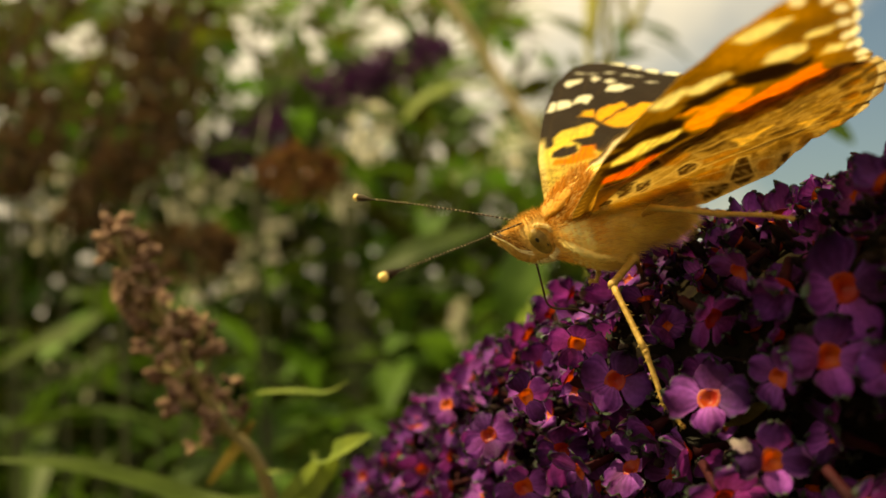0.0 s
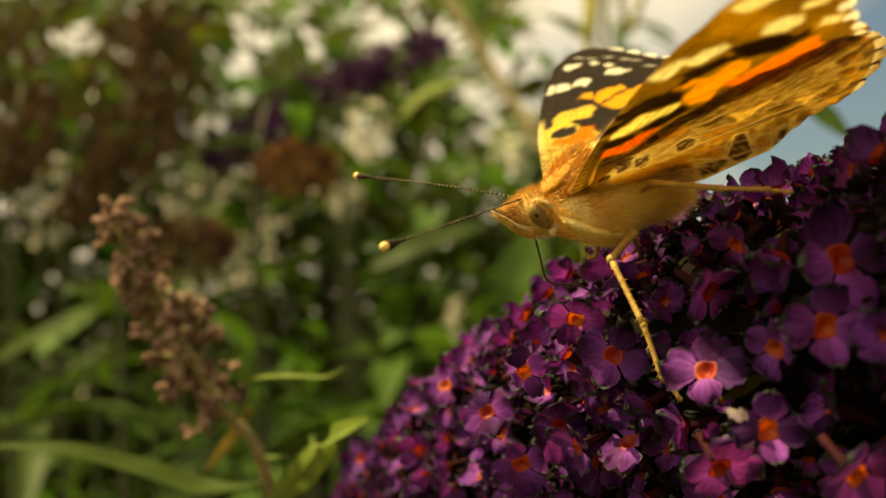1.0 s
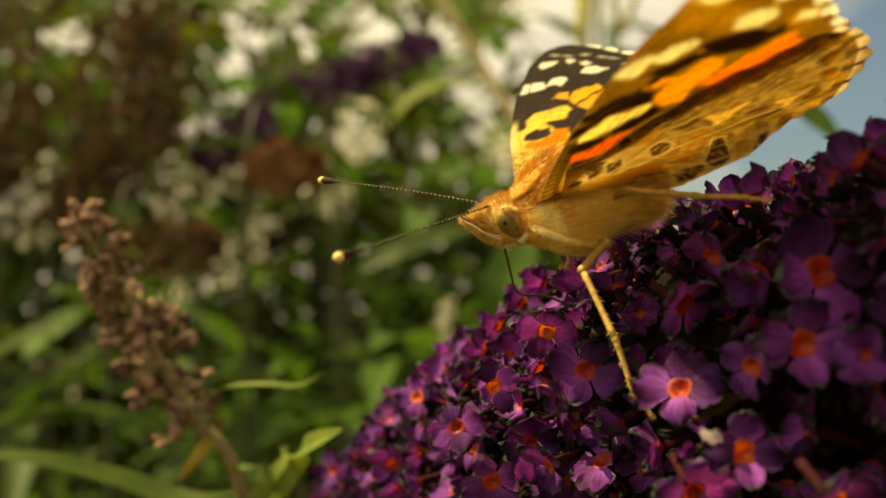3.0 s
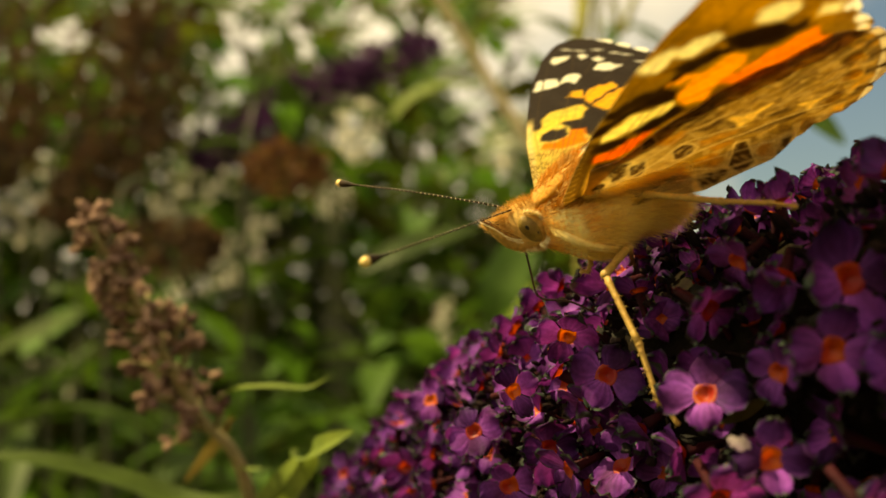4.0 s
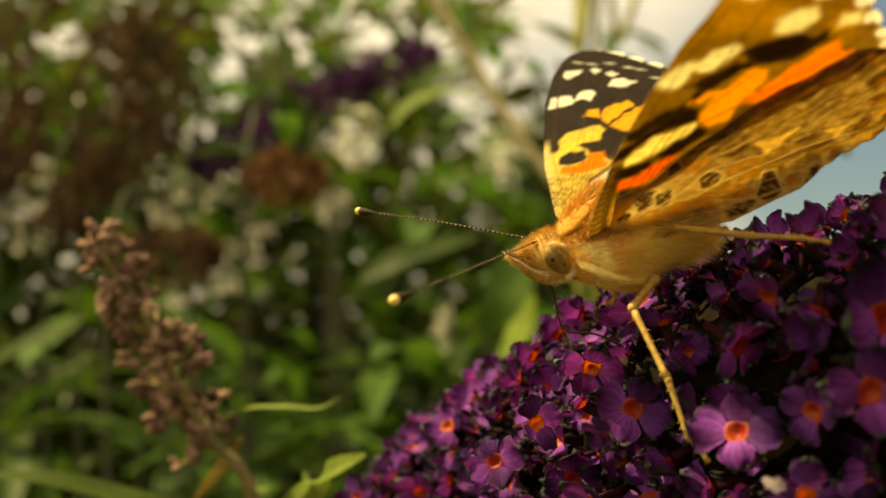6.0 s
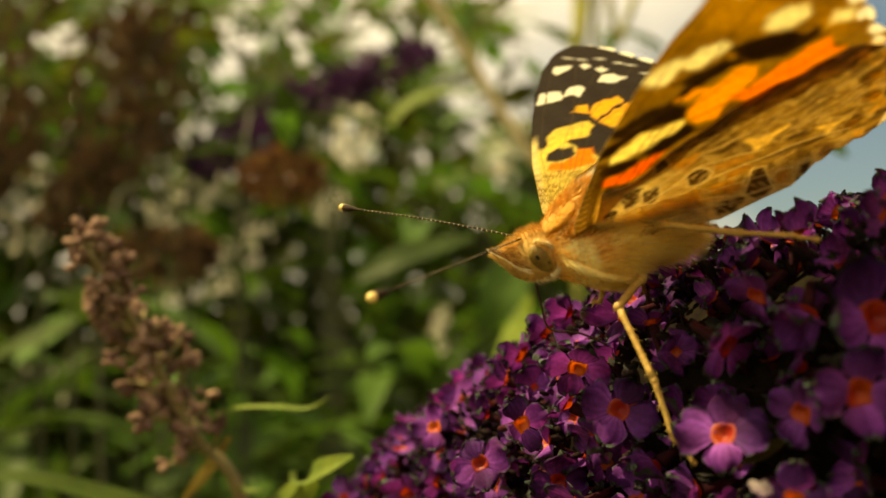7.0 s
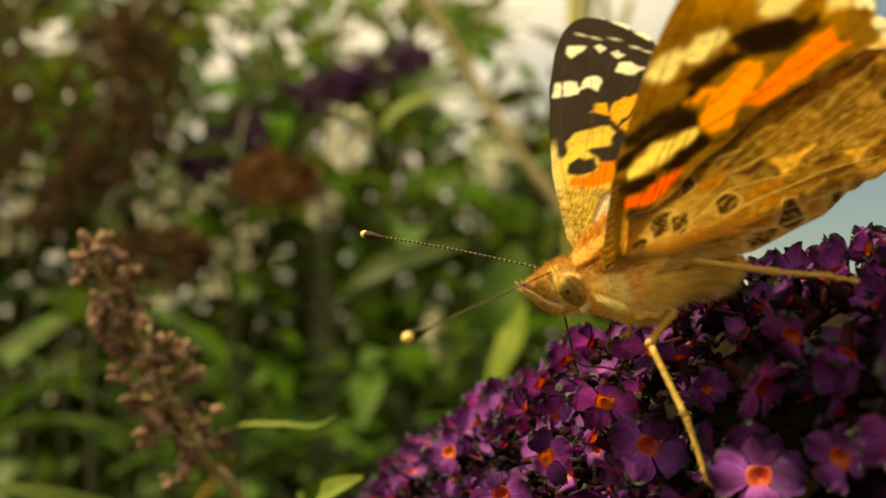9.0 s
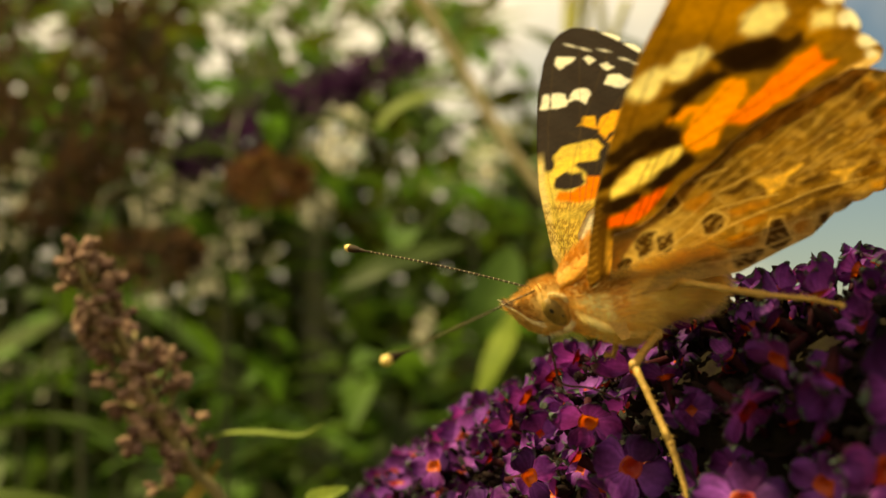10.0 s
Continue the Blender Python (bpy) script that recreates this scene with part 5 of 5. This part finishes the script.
def leaf_part(points, width, mat, parent, base, up=(0, -0.6, 0.8), fold=0.25, wave=0.03, label=""):
    """A leaf through places in the world, hung on its shoot."""
    so = Soup()
    so.leaf([p - base for p in curve_points(points, 9)], width, up, fold, 0, wave, 6)
    mid = [p - base for p in curve_points(points, 6)]
    so.tube([p + Vector((0, 0, -0.0001)) for p in mid], [width * 0.035 * (1 - 0.8 * i / len(mid)) for i in range(len(mid))], 5, 0)
    return so.object("leaf", mat, parent, label)


leaf_part([mm(-33.5, 146, -21.7), mm(-29.7, 143, -19.1), mm(-23.8, 140, -18.3), mm(-19.1, 139, -18.3), mm(-16.0, 138, -16.5)], 0.0016, M_PALE, spike, S0, (0, -0.3, 0.95), 0.3, 0.0, "narrow pale green leaf with an upturned tip")
leaf_part([mm(-31.0, 149, -23.7), mm(-35.1, 153, -29.3), mm(-39.6, 157, -34.9)], 0.0017, M_STRAW, spike, S0, (0.4, -0.9, 0.2), 0.2, 0.0, "yellowed narrow leaf")
leaf_part([mm(-28.7, 150, -38.5), mm(-22.4, 136, -31.2), mm(-17.9, 128, -25.2), mm(-11.9, 123, -21.2)], 0.0044, M_PALE, spike, S0, (0.5, -0.7, 0.5), 0.35, 0.02, "pale green curved leaf")
leaf_part([mm(-31.4, 149, -30.7), mm(-28.2, 147, -30.8), mm(-24.7, 145, -30.2)], 0.0009, M_PALE, spike, S0, (0, -0.4, 0.9), 0.3)
leaf_part([mm(-28.7, 150, -35.2), mm(-38.8, 158, -38.2), mm(-50.6, 160, -35.3), mm(-62.7, 160, -32.4), mm(-74.8, 160, -31.6)], 0.0052, M_BLADE, spike, S0, (0, -0.35, 0.93), 0.3, 0.03, "long green leaf blade")


# ---- bushes behind ----
def shoot(points, leaves, width, seed, mat, name="leafy_shoot", label="leafy buddleia shoot with lance-shaped green leaves", spread=1.0, group="shoots of the bush"):
    """A stem rising from the soil with pairs of leaves; points: the stem's upper line."""
    r = random.Random(seed)
    base = Vector(points[0])
    o = Vector((base.x + r.uniform(-0.3, 0.3), base.y + r.uniform(0, 0.2), 0))
    e = thing(name, label, "shrub", group, at=Matrix.Translation(o))
    path = curve_points([o - o, (base - o) * 0.5, *(Vector(p) - o for p in points)], 6)
    so = Soup()
    so.tube(path, [0.0013 * (1 - 0.6 * i / len(path)) for i in range(len(path))], 7)
    so.object("stem", M_RACHIS, e)
    top = path[12:]
    for k in range(leaves):
        i = int(len(top) * k / leaves)
        p = top[i]
        a = k * 1.57 + r.uniform(-0.4, 0.4)
        d = Vector((math.cos(a), math.sin(a), r.uniform(-0.2, 0.7))).normalized()
        L = width * r.uniform(3.2, 5.0) * spread
        so = Soup()
        pts = [p + d * L * t + Vector((0, 0, -L * 0.45 * t * t)) for t in [j / 9 for j in range(10)]]
        so.leaf(pts, width * r.uniform(0.8, 1.15), (0, 0, 1), 0.3, 0, 0.05, 4)
        so.object("leaf", mat, e)
    return e


def flower_head(at, axis, length, radius, mat, seed, name, label, n, petal, group):
    """A far raceme on a stem from the soil: an uneven cone of many small florets."""
    r = random.Random(seed)
    at, axis = Vector(at), Vector(axis).normalized()
    e = thing(name, label, "flower", group, at=Matrix.Translation((at.x, at.y, 0)))
    o = Vector((at.x, at.y, 0))
    b = at - axis * length * 0.5
    so = Soup()
    so.tube(curve_points([o - o, (b - o) * 0.6 + Vector((0.01, 0.02, 0)), b - o, at + axis * length * 0.5 - o], 5), 0.0011, 6)
    so.object("stem", M_RACHIS, e)
    so = Soup()
    sx = axis.cross(Vector((0.3, 1, 0.2))).normalized()
    sy = axis.cross(sx)
    for k in range(n):
        t = r.uniform(-0.5, 0.5)
        rad = radius * math.sqrt(max(0.05, 1 - (2 * t) ** 2 * 0.85)) * r.uniform(0.45, 1.12)
        a = r.uniform(0, 6.28)
        out = sx * math.cos(a) + sy * math.sin(a)
        p = at - o + axis * (t * length) + out * rad
        nrm = (out + Vector((r.gauss(0, .5), r.gauss(0, .5), r.gauss(0, .5)))).normalized()
        q = nrm.to_track_quat("Z", "Y").to_matrix()
        s = petal * r.uniform(0.6, 1.2)
        verts = [p + q @ Vector((s * math.cos(j * math.pi / 4) * (1 if j % 2 else 0.45), s * math.sin(j * math.pi / 4) * (1 if j % 2 else 0.45), 0.2 * s)) for j in range(8)] + [p - nrm * s * 0.4]
        so.add(verts, [(j, (j + 1) % 8, 8) for j in range(8)])
    tagged(so.object("blossom", mat, e, "", False), kind="stuff")
    return e


PURPLE_L = "far violet buddleia raceme in shade"
flower_head(mm(-107.3, 560, 57.9), (0.9, 0.15, 0.45), 0.055, 0.013, M_PURPLE, 1, "buddleia_raceme", PURPLE_L, 260, 0.0035, "far racemes")
flower_head(mm(-70.3, 580, 86.7), (0.9, 0.15, 0.40), 0.075, 0.013, M_PURPLE, 2, "buddleia_raceme", PURPLE_L, 320, 0.0035, "far racemes")
flower_head(mm(-30.5, 600, 109.1), (0.9, 0.15, 0.35), 0.065, 0.011, M_PURPLE, 3, "buddleia_raceme", PURPLE_L, 260, 0.0035, "far racemes")
BROWN_L = "spent brown buddleia raceme gone to seed"
for i, (p, ax, L, R) in enumerate([
        (mm(-74.2, 500, 38.2), (1, 0.1, 0.05), 0.040, 0.013), (mm(-125.8, 480, 0.3), (1, 0.2, 0.1), 0.050, 0.014), (mm(-156.0, 520, 53.8), (0.3, 0.1, 1), 0.06, 0.017),
        (mm(-176.6, 540, 88.0), (0.2, 0.1, 1), 0.075, 0.02), (mm(-152.8, 560, 94.3), (-0.2, 0.1, 1), 0.08, 0.018), (mm(-225.6, 560, 115.5), (0.3, 0.1, 1), 0.08, 0.018),
        (mm(-204.1, 500, 51.7), (0.2, 0.1, 1), 0.05, 0.014), (mm(-178.5, 520, 31.3), (0.5, 0.1, 0.7), 0.05, 0.013), (mm(-155.1, 580, 129.1), (0.3, 0.1, 0.9), 0.07, 0.018)]):
    flower_head(p, ax, L, R, M_BROWN if i else M_GINGER, 20 + i, "spent_raceme", BROWN_L, 250, 0.0034, "spent racemes")
WHITE_L = "white buddleia raceme in sunlight"
for i, (p, ax, L, R) in enumerate([
        (mm(-68.6, 880, 98.1), (0.6, 0, 1), 0.050, 0.022), (mm(-149.0, 800, 0.4), (0.3, 0, 1), 0.06, 0.022), (mm(-181.5, 800, -25.6), (0.8, 0, .5), 0.06, 0.018), (mm(-84.7, 850, 53.4), (0.1, 0, 1), 0.06, 0.018),
        (mm(-309.3, 800, 35.1), (0.1, 0, 1), 0.07, 0.022), (mm(-192.7, 820, 44.8), (0.7, 0, .6), 0.07, 0.022), (mm(2.3, 700, -56.5), (0.1, 0, 1), 0.05, 0.008), (mm(56.5, 900, 93.1), (0.5, 0, 1), 0.05, 0.02),
        (mm(-313.6, 800, -120.8), (0.5, 0, 1), 0.08, 0.03)]):
    flower_head(p, ax, L, R, M_WHITE, 60 + i, "white_raceme", WHITE_L, 110 if i in (0, 7) else 80 if i < 8 else 6, 0.0038 if i in (0, 7) else 0.0027, "white racemes")

# single leaves that stand out, each with its shoot
sh = shoot([mm(-66.1, 545, 32.8), mm(-72.0, 545, 53.4), mm(-77.3, 545, 59.3)], 2, 0.014, 5, M_LEAF)
b = sh.matrix_basis.translation
leaf_part([mm(-71.5, 520, 50.4), mm(-72.6, 516, 63.1), mm(-73.7, 514, 72.6), mm(-75.7, 510, 84.5)], 0.024, M_LEAF, sh, b, (-0.5, -0.8, 0.3), 0.1)
leaf_part([mm(-32.7, 420, -8.9), mm(-19.1, 420, -0.9), mm(-3.2, 425, 4.8), mm(15.4, 430, 9.5)], 0.011, M_LEAF, sh, b, (0, -0.8, 0.6), 0.15)
leaf_part([mm(19.6, 420, -27.1), mm(24.1, 420, -15.7), mm(31.3, 425, -2.1), mm(34.0, 430, 9.5)], 0.018, M_LEAF, sh, b, (0, -0.9, 0.4), 0.15)
leaf_part([mm(-33.1, 650, 77.8), mm(-19.0, 650, 93.6), mm(2.1, 650, 102.4), mm(26.7, 650, 102.4)], 0.012, M_PALE, sh, b, (0, -0.6, 0.8), 0.2)
leaf_part([mm(-203.0, 455, -51.5), mm(-181.3, 450, -40.0), mm(-166.6, 450, -33.9), mm(-152.0, 450, -26.1)], 0.012, M_BLADE, sh, b, (0, -0.6, 0.8), 0.2)
leaf_part([mm(20.8, 400, -47.4), mm(26.2, 400, -36.6), mm(32.0, 405, -23.9), mm(35.3, 405, -12.9)], 0.019, M_PALE, sh, b, (-0.75, -0.35, 0.55), 0.1)
leaf_part([mm(86.7, 260, 38.1), mm(91.6, 258, 33.0), mm(97.5, 255, 26.4)], 0.0065, M_LEAF, sh, b, (0, -0.9, 0.4), 0.2)
rr = random.Random(18)
for k in range(48):
    px, d = rr.uniform(-0.46, 0.10), rr.uniform(0.45, 0.85)
    d = max(d, 0.66) if px < -0.25 else d
    top = rr.uniform(-0.22, -0.06) if k >= 30 else rr.uniform(-0.20, 0.12 if px > -0.12 else -0.02)
    x = px * d
    base = mm(x * 1000 + rr.uniform(-150, 150), d * 1000, (top - 0.25) * d * 1000)
    tip = mm(x * 1000, d * 1000 - rr.uniform(0, 60), top * d * 1000)
    broad = k % 3 == 0
    shoot([base, base.lerp(tip, 0.5) + Vector((rr.uniform(-.01, .01), 0, 0)), tip], rr.randint(7, 9) if broad else rr.randint(9, 13), rr.uniform(0.019, 0.026) if broad else rr.uniform(0.010, 0.016), 100 + k, M_LEAF)

sh = shoot([mm(37.4, 720, 8.2), mm(29.6, 720, 43.3), mm(25.7, 720, 70.6)], 8, 0.012, 7, M_LEAF)
b = sh.matrix_basis.translation
rr = random.Random(27)
for k in range(32):
    p = mm(rr.uniform(0, 165), 720 + rr.uniform(-30, 30), rr.uniform(35, 160))
    d = Vector((rr.gauss(0, 1), rr.gauss(0, 0.3), rr.gauss(-0.2, 0.7))).normalized() * rr.uniform(0.025, 0.045)
    leaf_part([p, p + d * 0.4, p + d * 0.8 - Vector((0, 0, 0.003)), p + d - Vector((0, 0, 0.007))], rr.uniform(0.007, 0.013), M_PALE if k % 4 == 0 else M_LEAF, sh, b, (rr.gauss(0, 0.5), -0.6, 0.6), 0.2)

# bare branches
for pts, r in (([mm(-15.2, 640, 173.6), mm(3.8, 640, 145.9), mm(21.1, 640, 118.2), mm(34.8, 636, 95.0), mm(56.6, 630, 61.7), mm(92.6, 620, 13.8), mm(132.9, 620, -60.1)], 0.0034), ([mm(100.8, 700, 182.3), mm(96.3, 700, 144.4), mm(93.2, 700, 91.3)], 0.0026), ([mm(133.0, 700, 178.5), mm(121.7, 700, 144.4), mm(104.6, 700, 91.3)], 0.0026)):
    so = Soup()
    pth = curve_points([*pts, Vector((pts[-1].x, pts[-1].y, -0.01))], 8)
    o = pth[-1]
    so.tube([p - o for p in pth], [r] * len(pth), 9)
    ob = so.object("branch", M_BRANCH if r > 0.003 else M_TWIG)
    ob.matrix_world = Matrix.Translation(o)
    tagged(ob, "bare tan branch rising behind the leaves" if r > 0.003 else "thin yellow-green twig against the sky", "branch", "branches")

# hedge that closes the view; the gaps are openings to the sky, as slopes across and up, and their half sizes
GAPS_LEFT = [(-0.290, 0.175, 0.009, 0.010), (-0.385, 0.095, 0.012, 0.012), (-0.300, 0.080, 0.010, 0.010), (-0.405, 0.040, 0.012, 0.016), (-0.060, 0.205, 0.016, 0.014),
        (-0.365, 0.206, 0.020, 0.034), (-0.197, 0.198, 0.030, 0.041), (-0.202, 0.170, 0.018, 0.022), (-0.308, 0.220, 0.013, 0.013), (-0.129, 0.204, 0.024, 0.030),
        (-0.094, 0.230, 0.038, 0.022), (-0.045, 0.226, 0.030, 0.020), (-0.078, 0.117, 0.020, 0.020), (-0.262, 0.119, 0.013, 0.013), (-0.235, 0.122, 0.017, 0.017),
        (-0.414, 0.141, 0.016, 0.027), (-0.013, 0.093, 0.014, 0.019), (-0.403, 0.223, 0.011, 0.016), (-0.002, 0.217, 0.022, 0.022)]
GAPS_RIGHT = [(0.012, 0.200, 0.019, 0.017), (0.030, 0.165, 0.017, 0.021), (0.062, 0.185, 0.024, 0.024), (0.085, 0.225, 0.021, 0.019), (0.045, 0.135, 0.017, 0.017),
        (0.070, 0.115, 0.017, 0.024), (0.030, 0.095, 0.015, 0.017), (0.060, 0.080, 0.016, 0.015), (0.092, 0.150, 0.017, 0.021), (0.015, 0.120, 0.012, 0.012),
        (0.105, 0.200, 0.019, 0.024), (0.149, 0.217, 0.035, 0.035), (0.198, 0.217, 0.035, 0.045)]
rr = random.Random(9)
so = Soup()
for k in range(22500):
    y = rr.uniform(1.15, 2.2)
    px = rr.uniform(-0.6, 0.17 + 0.05 * rr.random())
    top = 0.26 if px < 0.06 else 0.26 - (px - 0.06) * 1.6
    z = 1.1 + y * (0.105 + rr.uniform(-0.68, top))
    if z < 0.02:
        continue
    if any(((px - gx) / gw) ** 2 + ((z - 1.1) / y - 0.105 - gz) ** 2 / gh ** 2 < 1.25 for gx, gz, gw, gh in GAPS_LEFT + GAPS_RIGHT) and rr.random() < 0.95:
        continue
    p = Vector((px * y, y, z))
    d = Vector((rr.gauss(0, 1), rr.gauss(0, 1), rr.gauss(-0.3, 0.6))).normalized()
    L = rr.uniform(0.05, 0.10)
    up = Vector((rr.gauss(0, .5), rr.gauss(0, .5), 1))
    s = d.cross(up).normalized() * L * 0.16
    so.add([p, p + d * L * 0.4 + s, p + d * L, p + d * L * 0.4 - s, p + d * L * 0.4 - Vector((0, 0, L * 0.05))], [(0, 1, 4), (1, 2, 4), (2, 3, 4), (3, 0, 4)])
so2 = Soup()
for i in range(61):
    x = -1.7 + 2.4 * i / 60
    high = max(0.15, 1.16 - 0.9 * max(0, x - 0.05) - 0.7 * max(0, -1.35 - x))
    for k in range(25):
        th = math.pi * k / 24
        lump = 1 + 0.10 * math.sin(i * 1.9 + k * 0.7) + 0.07 * math.sin(i * 0.8 - k * 1.9)
        so2.v.append(Vector((x, 3.0 - 0.55 * math.copysign(abs(math.cos(th)) ** 0.5, math.cos(th)) * lump, -0.02 + high * max(0.0, math.sin(th)) ** 0.55 * (0.93 + 0.07 * math.sin(i * 1.3 + k)))))
so2.f = [(i * 25 + k, (i + 1) * 25 + k, (i + 1) * 25 + k + 1, i * 25 + k + 1) for i in range(60) for k in range(24)]
so2.f += [tuple(range(24, -1, -1)), tuple(60 * 25 + k for k in range(25))]
so2.s = [0] * len(so2.f)
for k in range(7000):                                 # leaves over the hedge's dense inside
    c = rr.choice(so2.v)
    p = c + Vector((rr.uniform(-0.03, 0.03), rr.uniform(-0.05, 0.05), rr.uniform(-0.05, 0.03)))
    if p.z < 0.03:
        continue
    d = (Vector((rr.gauss(0, 1), rr.gauss(0, 1), rr.gauss(-0.1, 0.6))) + (c - Vector((c.x, 3.0, 0.4))) * 1.2).normalized()
    L = rr.uniform(0.08, 0.15)
    s = d.cross(Vector((rr.gauss(0, .5), rr.gauss(0, .5), 1))).normalized() * L * 0.17
    so.add([p, p + d * L * 0.4 + s, p + d * L, p + d * L * 0.4 - s, p + d * L * 0.4 - Vector((0, 0, L * 0.05))], [(0, 1, 4), (1, 2, 4), (2, 3, 4), (3, 0, 4)])
# added out of view: tall on the right to block skylight, low behind for fill
so3 = Soup()
for k in range(8000):
    a = rr.uniform(radians(62), radians(300))      # from the right, round behind, to the left
    dist = rr.uniform(0.75, 1.7)
    high = 0.55 if a < radians(140) else 0.12 if a < radians(250) else 0.40
    z = 1.1 + dist * rr.uniform(-0.8, high)
    if z < 0.03:
        continue
    p = Vector((math.sin(a) * dist, math.cos(a) * dist, z))
    d = Vector((rr.gauss(0, 1), rr.gauss(0, 1), rr.gauss(-0.3, 0.6))).normalized()
    L = rr.uniform(0.08, 0.14)
    s = d.cross(Vector((rr.gauss(0, .5), rr.gauss(0, .5), 1))).normalized() * L * 0.18
    so3.add([p, p + d * L * 0.4 + s, p + d * L, p + d * L * 0.4 - s], [(0, 1, 2), (0, 2, 3)])
tagged(so3.object("hedge", M_HEDGE, None, "", False), "unseen bush of narrow leaves, added to hold back skylight", "hedge", kind="stuff")
hedge = thing("hedge", "dense dark green hedge of narrow leaves behind", "hedge")
so2.object("core", M_HEDGE, hedge)
tagged(so.object("foliage", M_HEDGE, hedge, "", False), kind="stuff")


# ---- what moves: the wings close slowly ----
NEAR_ANGLES = [(0, 65.6), (1.0, 65.5), (2.0, 65.9), (2.5, 65.4), (4.0, 61.7), (4.5, 60.1), (5.0, 59.2), (5.5, 55.4), (7.0, 56.8), (7.5, 58.1), (8.0, 57.8), (8.5, 55.6), (9.0, 42.4), (9.5, 41.4), (10.0, 41.4)]
FAR_ANGLES = [(0, 67.4), (1.0, 67.6), (2.0, 67.9), (2.5, 67.6), (4.0, 64.4), (4.5, 63.7), (5.0, 63.4), (5.5, 61.8), (7.0, 61.5), (7.5, 62.6), (8.0, 62.5), (8.5, 60.8), (9.0, 48.8), (9.5, 48.8), (10.0, 48.5)]


FAR_SWING = [(0, 1.8), (2.5, 1.6), (4.0, 1.0), (5.5, 0.4), (8.0, 0.1), (8.5, 0.0), (10.0, 0.0)]
SWING = [(0, 4.8), (2.5, 4.6), (4.0, 4.0), (5.5, 3.4), (8.0, 3.0), (8.5, 2.8), (9.0, 0.3), (10.0, 0.0)]      # the forewings draw forward as they close


def motions():
    for ob, far, hind in wings:
        sg = 1 if far else -1
        rows = []
        for t, a in FAR_ANGLES if far else NEAR_ANGLES:
            swing = float(interp(t, FAR_SWING if far else SWING, 0, 1))
            rows.append((t, pose(0, sg * HINGE / 1000, 0, -sg * a, 0, 0) @ pose(0, 0, 0, 0, 0 if hind else swing, 0)))
        walk(ob, rows)


motions()
